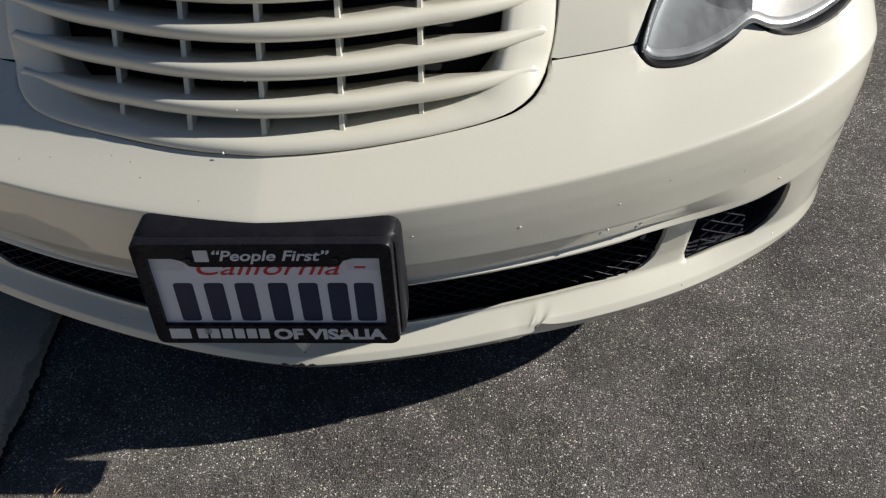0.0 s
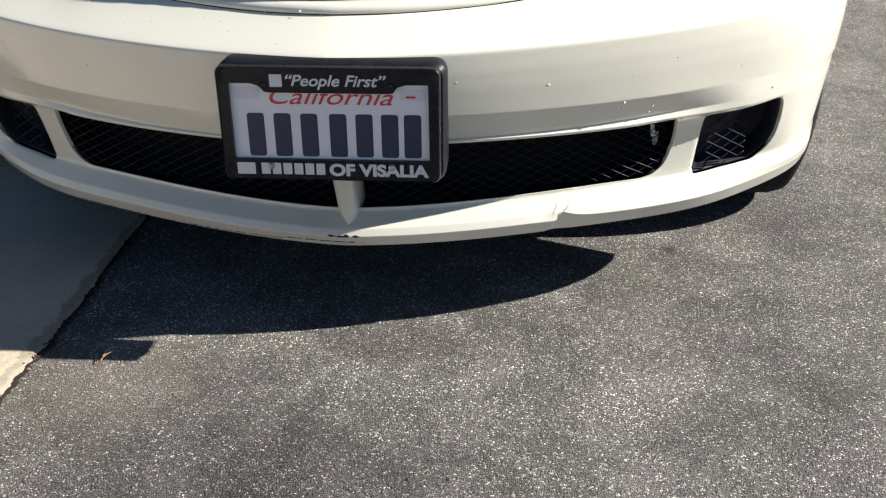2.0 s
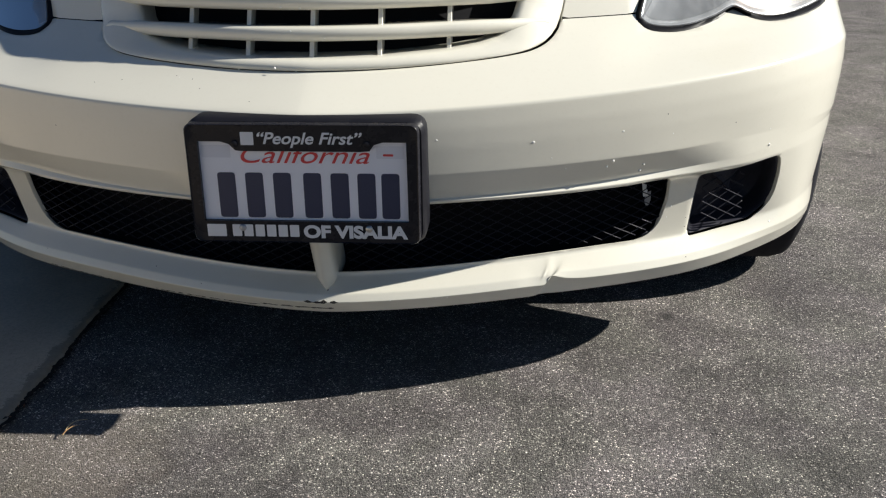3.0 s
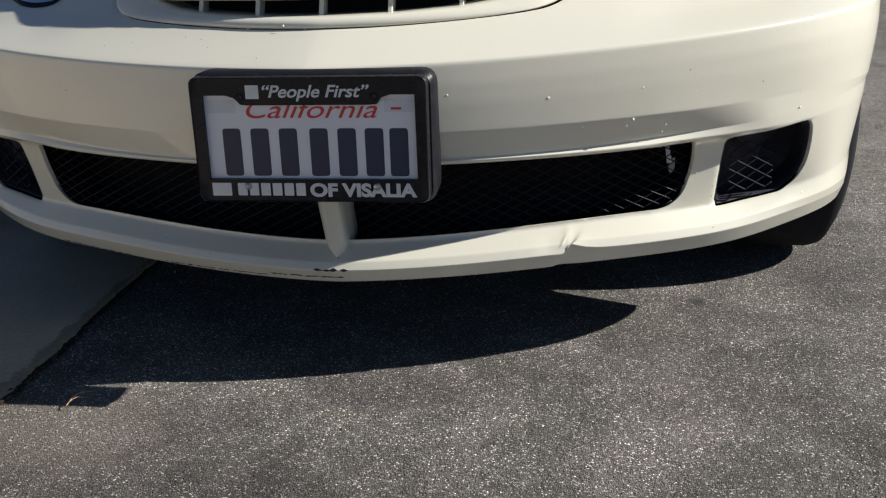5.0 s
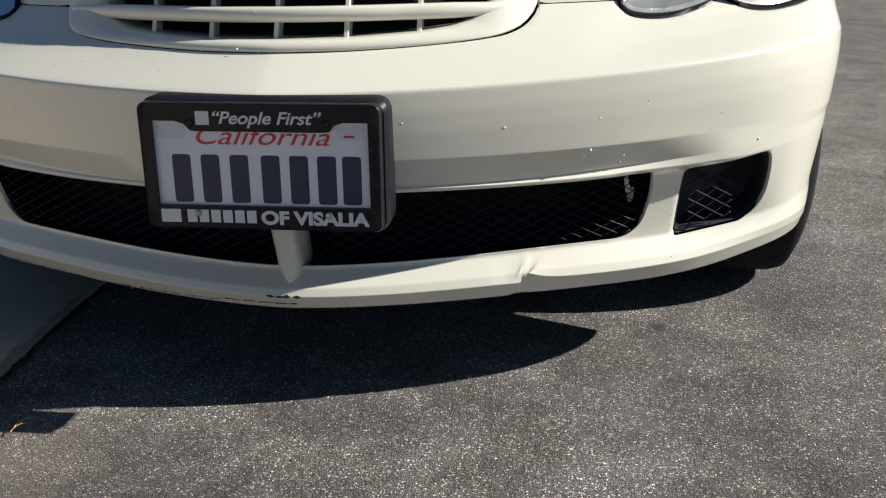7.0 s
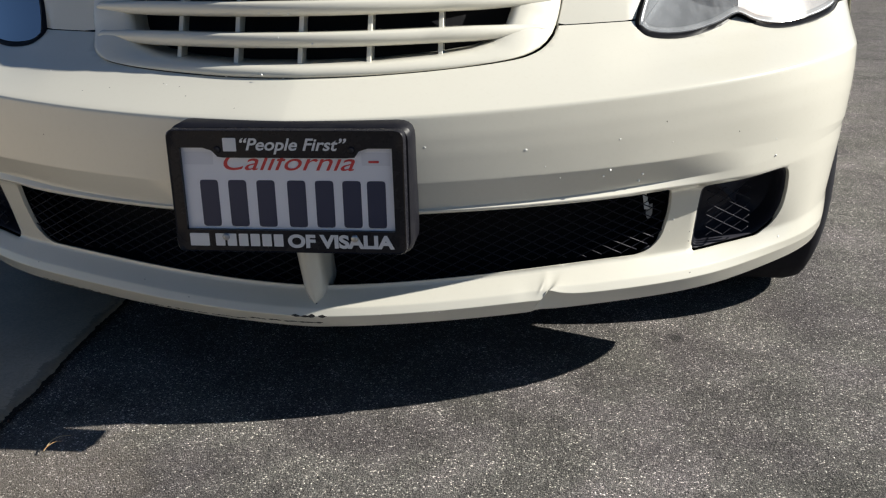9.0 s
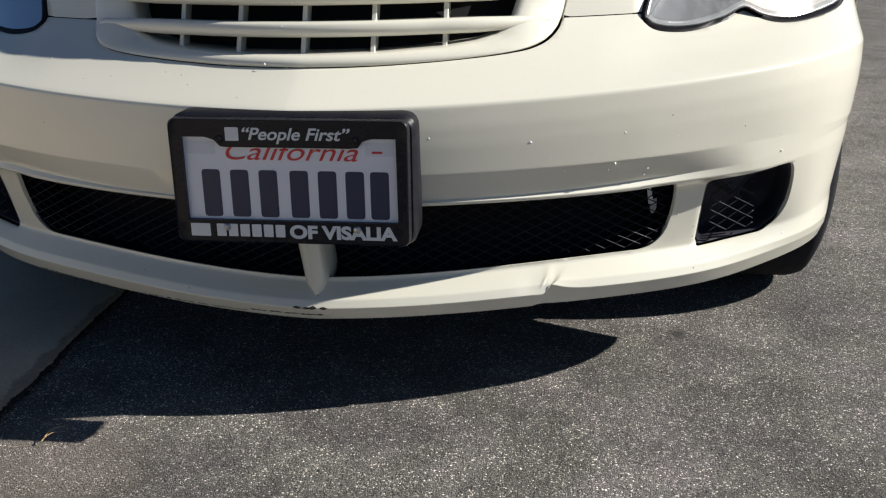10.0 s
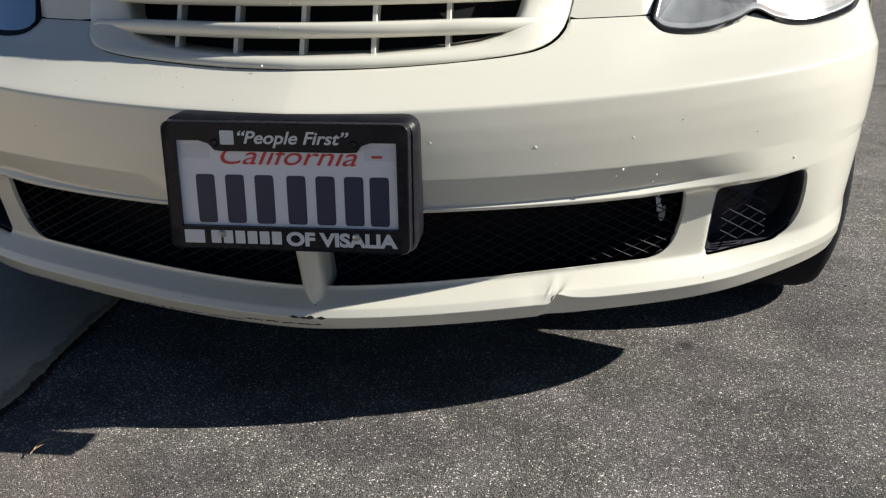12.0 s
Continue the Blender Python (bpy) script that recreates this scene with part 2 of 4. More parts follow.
def box(bm, x0, x1, y0, y1, z0, z1, bevel=0.0, seg=2):
    vs = [bm.verts.new((x, y, z)) for x in (x0, x1) for y in (y0, y1) for z in (z0, z1)]
    fs = [(0, 1, 3, 2), (4, 6, 7, 5), (0, 4, 5, 1), (2, 3, 7, 6), (0, 2, 6, 4), (1, 5, 7, 3)]
    made = [bm.faces.new([vs[i] for i in f]) for f in fs]
    if bevel:
        es = {e for f in made for e in f.edges}
        bmesh.ops.bevel(bm, geom=list(es), offset=bevel, segments=seg, affect='EDGES', profile=0.5)
    return bm


def loft(rings, closed=True, cap=False):
    """Vertices and faces through rings of equal length."""
    n = len(rings[0])
    vs = [tuple(p) for r in rings for p in r]
    fs = []
    for i in range(len(rings) - 1):
        for j in range(n if closed else n - 1):
            a, b = i * n + j, i * n + (j + 1) % n
            fs.append((a, b, b + n, a + n))
    if cap:
        fs.append(tuple(range(n))[::-1])
        fs.append(tuple(range((len(rings) - 1) * n, len(rings) * n)))
    return vs, [], fs


def joined(*meshes):
    vs, fs = [], []
    for v, _, f in meshes:
        o = len(vs)
        vs += v
        fs += [tuple(i + o for i in q) for q in f]
    return vs, [], fs


def rounded(points, r, seg=4):
    """A closed 2D outline with its corners rounded; r is one radius or one per corner."""
    out = []
    n = len(points)
    for i in range(n):
        p, a, b = Vector(points[i]), Vector(points[i - 1]), Vector(points[(i + 1) % n])
        rr = r[i] if isinstance(r, (list, tuple)) else r
        d1, d2 = a - p, b - p
        k = min(rr, d1.length * 0.48, d2.length * 0.48)
        s, e = p + d1.normalized() * k, p + d2.normalized() * k
        for j in range(seg + 1):
            t = j / seg
            out.append(tuple((1 - t) ** 2 * s + 2 * t * (1 - t) * p + t * t * e))
    return out


def dense(loop, step):
    out = []
    for i in range(len(loop)):
        a, b = Vector(loop[i]), Vector(loop[(i + 1) % len(loop)])
        k = max(1, int((b - a).length / step))
        out += [tuple(a.lerp(b, j / k)) for j in range(k)]
    return out


def inside(p, loop):
    x, y = p
    c = False
    for i in range(len(loop)):
        (x1, y1), (x2, y2) = loop[i - 1], loop[i]
        if (y1 > y) != (y2 > y) and x < (x2 - x1) * (y - y1) / (y2 - y1) + x1:
            c = not c
    return c


def text_mesh(text, size, material, parent, name, m, shear=0.0, width=0.0, extrude=0.0003, bold=0.0, label=""):
    """Lettering in the built-in font, as a mesh, scaled to a width and centred."""
    cu = bpy.data.curves.new("lettering", 'FONT')
    cu.body, cu.size, cu.shear, cu.extrude, cu.offset = text, size, shear, extrude, bold
    cu.align_x = 'CENTER'
    tmp = new("lettering", cu)
    deps = bpy.context.evaluated_depsgraph_get()
    deps.update()
    me = bpy.data.meshes.new_from_object(tmp.evaluated_get(deps))
    bpy.data.objects.remove(tmp)
    bpy.data.curves.remove(cu)
    xs = [v.co.x for v in me.vertices]
    k = width / (max(xs) - min(xs)) if width else 1.0
    mid = (max(xs) + min(xs)) / 2
    for v in me.vertices:
        v.co.x = (v.co.x - mid) * k
    me.materials.clear()
    me.materials.append(material)
    ob = new(name, me)
    ob.parent = parent
    ob.matrix_basis = m
    if label:
        tagged(ob, label)
    return ob


# ---- ground ----
def ground_sheet():
    """One sheet to the horizon, finer near the car, slightly uneven."""
    xs = sorted({round(v, 3) for v in [-900, -300, -100, -40, -15, -6] + list(np.arange(-3, 3.01, 0.12)) + [6, 15, 40, 100, 300, 900]})
    ys = sorted({round(v, 3) for v in [-900, -300, -100, -40, -15, -6] + list(np.arange(-3, 6.01, 0.12)) + [15, 40, 100, 300, 900]})
    vs, fs = [], []
    for y in ys:
        for x in xs:
            near = math.exp(-((x / 6) ** 2 + (y / 6) ** 2))
            vs.append((x, y, 0.004 * near * (noise.noise((x * 1.7, y * 1.7, 0.3)))))
    n = len(xs)
    for j in range(len(ys) - 1):
        for i in range(n - 1):
            a = j * n + i
            fs.append((a, a + 1, a + n + 1, a + n))
    ob = part("ground", (vs, [], fs), ASPHALT, None)
    return tagged(ob, "grey sunlit asphalt with pale aggregate", "asphalt", kind="structure")


ground_sheet()


def slab_edge(y):
    return -0.505 + 0.008 * noise.noise((y * 3.1, 0.2, 0)) + 0.006 * noise.noise((y * 17.0, 1.2, 0)) + 0.005 * noise.noise((y * 55, 3, 0)) + 0.004 * noise.noise((y * 140, 9, 0))


def concrete_slab():
    """The driveway slab beside the asphalt, with its crumbled edge."""
    ys = [-6.0, -4, -3, -2] + list(np.arange(-1.5, 2.0, 0.004)) + [2.2, 3, 4, 6]
    rows = []
    for y in ys:
        e = slab_edge(y)
        j = 0.004 * noise.noise((y * 40, 8, 0))
        rows.append([(-9, y, 0.014), (-2, y, 0.014), (e - 0.03, y, 0.014), (e - 0.007 + j, y, 0.0130), (e - 0.001, y, 0.009), (e, y, -0.02)])
    ob = part("pavement", loft(rows, closed=False), SLAB, None)
    return tagged(ob, "pale tan concrete driveway slab with a crumbled edge", "concrete slab", kind="structure")


concrete_slab()


def edge_crack():
    """The dark open joint between slab and asphalt, with crumbs of earth."""
    rows = []
    for y in list(np.arange(-1.6, 2.0, 0.004)):
        e = slab_edge(y)
        w = 0.005 + 0.010 * abs(noise.noise((y * 23, 5, 0))) + 0.010 * max(0.0, noise.noise((y * 70, 7, 0)))
        rows.append([(e - 0.004, y, 0.0055), (e + w * 0.5, y, 0.0065 + 0.002 * noise.noise((y * 90, 0, 0))), (e + w, y, 0.0055)])
    ob = part("joint_soil", loft(rows, closed=False), mat("joint_soil_mat", (0.016, 0.012, 0.010), 0.95), None)
    return tagged(ob, "dark soil in the joint beside the slab", "soil joint", kind="structure")


edge_crack()


def concrete_step(name, x0, x1, y0, y1, z1, label):
    bm = bmesh.new()
    box(bm, x0, x1, y0, y1, -0.05, z1, 0.025, 3)
    ob = part(name, bm, STEP, None)
    return tagged(sharp(ob, 40), label, "kerb", kind="structure")


concrete_step("kerb", -1.9, -0.515, 0.86, 1.3, 0.17, "grey concrete kerb step at the end of the slab")
concrete_step("kerb_2", -2.6, -1.07, 0.25, 0.855, 0.15, "grey concrete kerb return beside the slab")


# ---- the car ----
car = tagged(new("car"), "cream compact car with dented front bumper, parked on asphalt", "car")
car.matrix_world = pose(-0.005, 0.0, 0.0, 0, -0.6, -4.0)

NOSE_N, NOSE_B = 1.42, 0.434        # plan of the nose: a blunt prow that wraps round to the sides
# profile lines from the hood seam down to the underside: set-back, half width, height at the middle, rise with x^2, with x^4
LINES = [
    (0.170, 0.840, 0.586, 0.020, 0.00),   # seam below hood and lamps
    (0.103, 0.837, 0.538, 0.050, 0.00),
    (0.019, 0.8345, 0.491, 0.070, 0.00),   # upper crease
    (0.0195, 0.835, 0.450, 0.065, 0.00),
    (0.027, 0.830, 0.396, 0.042, 0.00),   # lower crease of the face
    (0.041, 0.8275, 0.3554, 0.030, 0.085, 0.059),   # bottom of the undercut band
    (0.037, 0.8265, 0.355, -0.006, 0.085, 0.050),  # upper edge of the openings
    (0.099, 0.817, 0.222, 0.142, -0.28),  # lower edge of the openings
    (0.066, 0.817, 0.188, 0.100, -0.05),  # crease of the lip
    (0.085, 0.815, 0.1635, 0.080, -0.02), # bottom of the lip
    (0.125, 0.811, 0.160, 0.080, -0.02),  # return underneath
]
# set-back of the same lines at the corners, where the creases fade
CORNER = [0.14, 0.083, 0.031, 0.0265, 0.0325, 0.0348, 0.0372, 0.052, 0.058, 0.078, 0.088]


def plan_x(phi, a):
    return math.copysign(a * abs(math.sin(phi)) ** (2 / NOSE_N), phi)


def phi_of(x, a=0.84):
    u = min(0.9999, abs(x) / a)
    return math.copysign(math.asin(u ** (NOSE_N / 2)), x)


def line_at(row, phi, ext):
    y0, a, z0, z2, z4 = LINES[row][:5]
    k = max(0.0, min(1.0, (abs(phi) - 0.73) / 0.27 if row in (4, 5, 6) else (abs(phi) - 0.93) / 0.36))
    k = k * k * (3 - 2 * k)
    y0 = y0 * (1 - k) + CORNER[row] * k
    x = plan_x(phi, a)
    if row == 1:   # hollowed below the lamps
        q = max(0.0, min(1.0, (abs(x) - 0.40) / 0.12))
        y0 += 0.011 * q * q * (3 - 2 * q)
    if len(LINES[row]) > 5:
        y0 += LINES[row][5] * x * x * (1 - k)
    z = z0 + z2 * x * x + z4 * x ** 4
    if row == 7 and abs(x) > 0.5:   # past the openings the line rises with the corner
        z = 0.240 + 0.48 * (abs(x) - 0.5) ** 2
    if row >= 8:   # the lip hangs lowest in front of the wheels
        z -= (0.0100 if row < 10 else 0.0035) * math.exp(-((abs(x) - 0.60) / (0.155 if abs(x) < 0.60 else 0.10)) ** 2)
    # the lower edge sweeps up towards the wheel arch
    t = max(0.0, abs(phi) - 1.42) * 0.95 + ext * 0.6
    low = 0.34
    if z < low:
        z = z + min(t, 0.17) * (low - z) / (low - 0.16)
    return Vector((x, y0 + NOSE_B * (1 - math.cos(phi)) + ext, z))


def raw_skin(c, w):
    """c: the angle round the nose, past a quarter turn straight back along the side; w: the row."""
    q = math.pi / 2
    phi, ext = max(-q, min(q, c)), max(0.0, abs(c) - q) * 0.5
    w = max(0.0, min(len(LINES) - 1.0, w))
    i = min(int(w), len(LINES) - 2)
    p = line_at(i, phi, ext).lerp(line_at(i + 1, phi, ext), w - i)
    f = w - i
    if i == 7:     # flat top of the lip, then its upright front
        p.y -= 0.0055 * (f / 0.66 if f < 0.66 else (1 - f) / 0.34)
    elif i == 6:   # the pillars between the openings stand back under the ledge
        a = abs(p.x)
        side = max(0.0, min(1.0, (a - 0.47) / 0.04, (0.66 - a) / 0.09))
        p.y += 0.021 * side * min(1.0, f / 0.10) * min(1.0, (1 - f) / 0.8)
    return p


def dent(p):
    """The crushed notch in the lip: the crease sags towards it, steps up and comes down again."""
    dx = p.x - 0.343
    if abs(dx) > 0.12 or p.z > 0.27 or p.y > 0.4:
        return p
    crease = 0.193 + 0.05 * dx
    near = math.exp(-((p.z - crease) / (0.014 if p.z < crease else 0.019)) ** 2)
    lean = dx + 0.75 * (crease - p.z)
    step = 0.5 + 0.5 * math.tanh(lean / 0.0045)
    up = near * (0.0205 * step * math.exp(-max(0.0, dx) / 0.026) - 0.0020 * (1 - step) * math.exp(min(0.0, dx) / 0.020))
    back = near * 0.0045 * step * math.exp(-max(0.0, dx) / 0.016)
    slit = math.exp(-((dx + 0.003 - 0.6 * (p.z - crease - 0.02)) / 0.0026) ** 2 - ((p.z - crease - 0.021) / 0.0055) ** 2)
    fold = math.exp(-((dx - 0.004) / 0.007) ** 2 - ((p.z - crease - 0.026) / 0.014) ** 2)
    hollow = math.exp(-((dx + 0.022) / 0.016) ** 2 - ((p.z - crease - 0.018) / 0.014) ** 2)
    return p + Vector((0.0, back + -0.0012 * slit - 0.0006 * fold + 0.0013 * hollow, up + 0.0006 * fold))


def skin(c, w):
    # creases stay crisp; the top and the face between them are smoothly curved
    d = max(0.03 if 3.6 < w < 5.6 or 7.5 < w < 8.5 or 6.0 < w < 6.3 else 0.07, 0.55 - min(abs(w - 3), abs(w - 1)))
    p = (raw_skin(c, w - d) + raw_skin(c, w) * 2 + raw_skin(c, w + d)) / 4
    if w < d:
        p = raw_skin(c, w)
    return dent(p)


def half_at(w):
    i = max(0, min(int(w), len(LINES) - 2))
    return LINES[i][1] + (LINES[i + 1][1] - LINES[i][1]) * max(0.0, min(1.0, w - i))


def skin_at(x, z, lo=0, hi=10):
    """The (angle, row) of the skin at x and height z."""
    c = phi_of(x)
    for _ in range(4):
        w = row_of(x, z, lo, hi, c)
        c = phi_of(x, half_at(w))
    return c, w


def row_of(x, z, lo=0, hi=10, c=None):
    """The row at which the skin has the height z above x."""
    c = phi_of(x) if c is None else c
    hs = [line_at(i, c, 0).z for i in range(len(LINES))]
    for i in range(lo, hi):
        if hs[i] >= z >= hs[i + 1]:
            return i + (hs[i] - z) / (hs[i] - hs[i + 1])
    return float(lo) if z > hs[lo] else float(hi)


def shell(surface, cs, ws, holes, depth=0.028, lead=0.003, deep=()):
    """A sheet over a grid of cs by ws with holes cut in it, each hole's edge turned inwards. holes are loops in (c, w)."""
    from mathutils.geometry import delaunay_2d_cdt
    pts, edges = [], []
    scale = 0.13
    for h in holes:
        o = len(pts)
        pts += [(c, w * scale) for c, w in h]
        edges += [(o + i, o + (i + 1) % len(h)) for i in range(len(h))]
    grown = [[(c, w * scale) for c, w in h] for h in holes]
    for c in cs:
        for w in ws:
            p = (c, w * scale)
            if any(inside(p, g) for g in grown):
                continue
            if any((p[0] - a) ** 2 + (p[1] - b) ** 2 < 0.0045 ** 2 for g in grown for a, b in g):
                continue
            pts.append(p)
    o = [(cs[0], ws[0] * scale), (cs[-1], ws[0] * scale), (cs[-1], ws[-1] * scale), (cs[0], ws[-1] * scale)]
    ov, oe, of, vi, ei, fi = delaunay_2d_cdt([Vector(p) for p in pts], edges, [], 0, 1e-6)
    vs = [tuple(surface(v[0], v[1] / scale)) for v in ov]
    fs = []
    for f in of:
        m = sum((ov[i] for i in f), Vector((0, 0))) / len(f)
        if ws[0] * scale <= m[1] <= ws[-1] * scale and not any(inside(m, g) for g in grown):
            fs.append(tuple(f))
    meshes = [(vs, [], fs)]
    for hi, h in enumerate(holes):
        base = [Vector(surface(c, w)) for c, w in h]
        mid = sum(base, Vector()) / len(base)
        rings = [base]
        for k, dy, s in ((1, lead, 0.8), (2, deep[hi] if hi < len(deep) else depth, 1.6)):
            ring = []
            for i, p in enumerate(base):
                t = (base[(i + 1) % len(base)] - base[i - 1])
                nrm = Vector((t.z, 0, -t.x)).normalized()
                if nrm.dot(mid - p) < 0:
                    nrm = -nrm
                q = p + nrm * (0.0022 * s)
                fall = 0.75 * dy if nrm.z > 0.5 else 0.0   # the lower edge drops away behind
                ring.append(Vector((q.x, q.y + dy, q.z - fall)))
            rings.append(ring)
        v, e, f = loft(rings)
        n = len(h)   # edges outside the sheet are left open
        f = [q for q in f if ws[0] <= h[q[0] % n][1] <= ws[-1] or ws[0] <= h[q[1] % n][1] <= ws[-1]]
        meshes.append((v, e, f))
    return joined(*meshes)


def weld(data, dist=0.0004):
    me = bpy.data.meshes.new("t")
    me.from_pydata(*data)
    bm = bmesh.new()
    bm.from_mesh(me)
    bpy.data.meshes.remove(me)
    bmesh.ops.remove_doubles(bm, verts=bm.verts, dist=dist)
    bmesh.ops.recalc_face_normals(bm, faces=bm.faces)
    return bm


# outlines of the openings, in x and height
FOG_R = [(0.577, 0.356), (0.650, 0.364), (0.712, 0.374), (0.718, 0.335), (0.714, 0.286), (0.684, 0.2500), (0.567, 0.2365), (0.571, 0.300)]
GRILLE_KNOTS = [(0.0, 0.5355), (0.10, 0.5365), (0.20, 0.541), (0.28, 0.548), (0.320, 0.556), (0.345, 0.572), (0.358, 0.600), (0.366, 0.66), (0.368, 0.75), (0.362, 0.84), (0.345, 0.90)]


def flowing(knots, n=5):
    """A smooth open line through the knots."""
    out = []
    for i in range(len(knots) - 1):
        p0, p1, p2, p3 = (Vector(knots[max(0, min(len(knots) - 1, i + k))]) for k in (-1, 0, 1, 2))
        for j in range(n):
            t = j / n
            out.append(tuple(0.5 * (2 * p1 + (p2 - p0) * t + (2 * p0 - 5 * p1 + 4 * p2 - p3) * t * t + (3 * p1 - p0 - 3 * p2 + p3) * t ** 3)))
    return out + [tuple(knots[-1])]


GRILLE_OUT = flowing(GRILLE_KNOTS)


def dense_open(pl, step):
    out = []
    for a, b in zip(pl[:-1], pl[1:]):
        a, b = Vector(a), Vector(b)
        k = max(1, int((b - a).length / step))
        out += [tuple(a.lerp(b, j / k)) for j in range(k)]
    return out + [tuple(pl[-1])]


def edge_z(row, x):
    return line_at(row, phi_of(x, LINES[row][1]), 0).z


def main_loop():
    """Main opening: along the upper and lower edge lines, with rounded ends."""
    top = [(float(x), edge_z(6, float(x)) - 0.003) for x in np.linspace(0.0, 0.50, 45)]
    end = rounded([(0.50, edge_z(6, 0.50) - 0.003), (0.532, edge_z(6, 0.532) - 0.003), (0.533, 0.315), (0.520, 0.265), (0.492, edge_z(7, 0.492) + 0.003), (0.42, edge_z(7, 0.42) + 0.003)], [0.0, 0.014, 0.03, 0.03, 0.03, 0.0], 6)
    end = dense_open(end[7:-7], 0.008)
    low = [(float(x), edge_z(7, float(x)) + 0.003) for x in np.linspace(0.44, 0.0, 40)]
    half = top[1:] + end + low[:-1]
    loop = half + [(0.0, low[-1][1])] + [(-x, z) for x, z in half[::-1]] + [(0.0, top[0][1])]
    return [skin_at(x, z, 5, 8) for x, z in loop]


def fog_loop(sg):
    lp = dense(rounded(FOG_R, [0.016, 0.02, 0.026, 0.02, 0.03, 0.03, 0.014, 0.02], 8), 0.006)
    out = []
    for x, z in lp:
        c, w = skin_at(x, min(z, edge_z(6, x) - 0.001), 5, 8)
        out.append((sg * c, max(5.5, min(w, 7.12))))
    return out


def lamp_hole(sg):
    """Where the lamp bites into the top of the bumper."""
    out = []
    for x, z in lamp_outline(0.0018):
        c = phi_of(x, half_at(0))
        seam = line_at(0, c, 0).z
        w = skin_at(x, z, 0, 3)[1] if z < seam else -(z - seam) * 12
        out.append((sg * c, w))
    return out


def grille_hole(gap=0.0):
    """The cut-out round the grille; gap widens it towards the outer corner."""
    half = [(x * 1.004 + (0.003 + gap * 0.5) * max(0.0, min(1.0, (x - 0.29) / 0.04)), z - 0.0008 - gap * max(0.0, min(1.0, (x - 0.22) / 0.10))) for x, z in GRILLE_OUT]
    lp = [p for p in half[1:] if p[1] < 0.590]
    pts = []
    for x, z in dense_open(lp, 0.008):
        pts.append((phi_of(x), max(0.0, row_of(x, z, 0, 3))))
    return pts


def bumper():
    q = math.pi / 2
    cs = sorted(set([round(v, 4) for v in list(np.linspace(-q, q, 190)) + list(np.linspace(q, q + 0.12, 4)) + list(-np.linspace(q, q + 0.12, 4)) + list(np.linspace(0.50, 0.66, 130))]))
    ws = []
    for i in range(len(LINES) - 1):
        ws += [i, i + 0.025, i + 0.06, i + 0.12, i + 0.25, i + 0.4, i + 0.6, i + 0.75, i + 0.88, i + 0.94, i + 0.975]
    ws += [6.09, 6.18, 7.5, 7.56, 7.63, 7.66, 7.69, 7.81]
    ws = sorted(set(ws)) + [len(LINES) - 1]
    right = [(c, max(0.02, w)) for c, w in grille_hole(0.0010)]
    left = [(-c * 1.012 - 0.0015 * max(0.0, min(1.0, (c - 0.40) / 0.15)), max(0.02, w)) for c, w in grille_hole(0.0008)]
    g = left[::-1] + right
    top = [(right[-1][0], -0.5), (left[-1][0], -0.5)]
    hole = g + top
    data = shell(skin, cs, ws, [main_loop(), fog_loop(1), fog_loop(-1), hole, lamp_hole(1), lamp_hole(-1)], 0.020, 0.002, (0.0065, 0.012, 0.012))
    ob = part("bumper", weld(data), PAINT, car, "cream painted front bumper with a dented lower lip")
    return sharp(ob, 50)


def fascia_point(c, w):
    """The nose above the bumper seam: w 0 at the seam, 1 at the edge of the hood."""
    p = raw_skin(c, 0.0)
    p = p + Vector((0, 0.0007, 0.0014))
    f = 1 - 0.32 * (p.x / 0.84) ** 2
    return Vector((p.x * (1 - 0.012 * w * w), p.y + 0.14 * w + 0.10 * w * w, p.z + 0.34 * w * f))


def fascia_w(x, z):
    c = phi_of(x)
    a, b = fascia_point(c, 0.0).z, fascia_point(c, 1.0).z
    return (z - a) / (b - a)


LAMP_A, LAMP_B = (0.553, 0.655, 0.074), (0.722, 0.662, 0.080)
LAMP_EDGE = [(0.4735, 0.5930), (0.4790, 0.5790), (0.4970, 0.5700), (0.5330, 0.5672), (0.5660, 0.5710), (0.6000, 0.5800), (0.6220, 0.5895), (0.6320, 0.5895), (0.6550, 0.5790), (0.6860, 0.5730), (0.7250, 0.5745),
             (0.7680, 0.5830), (0.8000, 0.5970), (0.8160, 0.6260), (0.8150, 0.6650), (0.7950, 0.7050), (0.7400, 0.7350), (0.6600, 0.7420), (0.5850, 0.7270), (0.5280, 0.6950), (0.4910, 0.6420)]


def lamp_outline(grow=0.0, n=3):
    """Outline of the headlamp: two round lobes with a waist below, in x and height."""
    pts = []
    m = len(LAMP_EDGE)
    for i in range(m):
        p0, p1, p2, p3 = (Vector(LAMP_EDGE[(i + k) % m]) for k in (-1, 0, 1, 2))
        for j in range(n):
            t = j / n
            pts.append(0.5 * (2 * p1 + (p2 - p0) * t + (2 * p0 - 5 * p1 + 4 * p2 - p3) * t * t + (3 * p1 - p0 - 3 * p2 + p3) * t ** 3))
    out = []
    for i, p in enumerate(pts):
        d = (pts[(i + 1) % len(pts)] - pts[i - 1]).normalized()
        out.append((p.x + d.y * grow, p.y - d.x * grow))
    return out


def nose_y(x, z):
    """Set-back of the nose surface at x and height z, above the upper crease."""
    c = phi_of(x)
    pts = [raw_skin(c, w) for w in (2, 1.5, 1, 0.5, 0)] + [fascia_point(c, w) for w in (0.03, 0.1, 0.2, 0.3, 0.4, 0.5, 0.6, 0.75, 1.0)]
    for a, b in zip(pts[:-1], pts[1:]):
        if a.z <= z <= b.z:
            return a.y + (b.y - a.y) * (z - a.z) / (b.z - a.z)
    return pts[-1].y if z > pts[-1].z else pts[0].y


bumper()


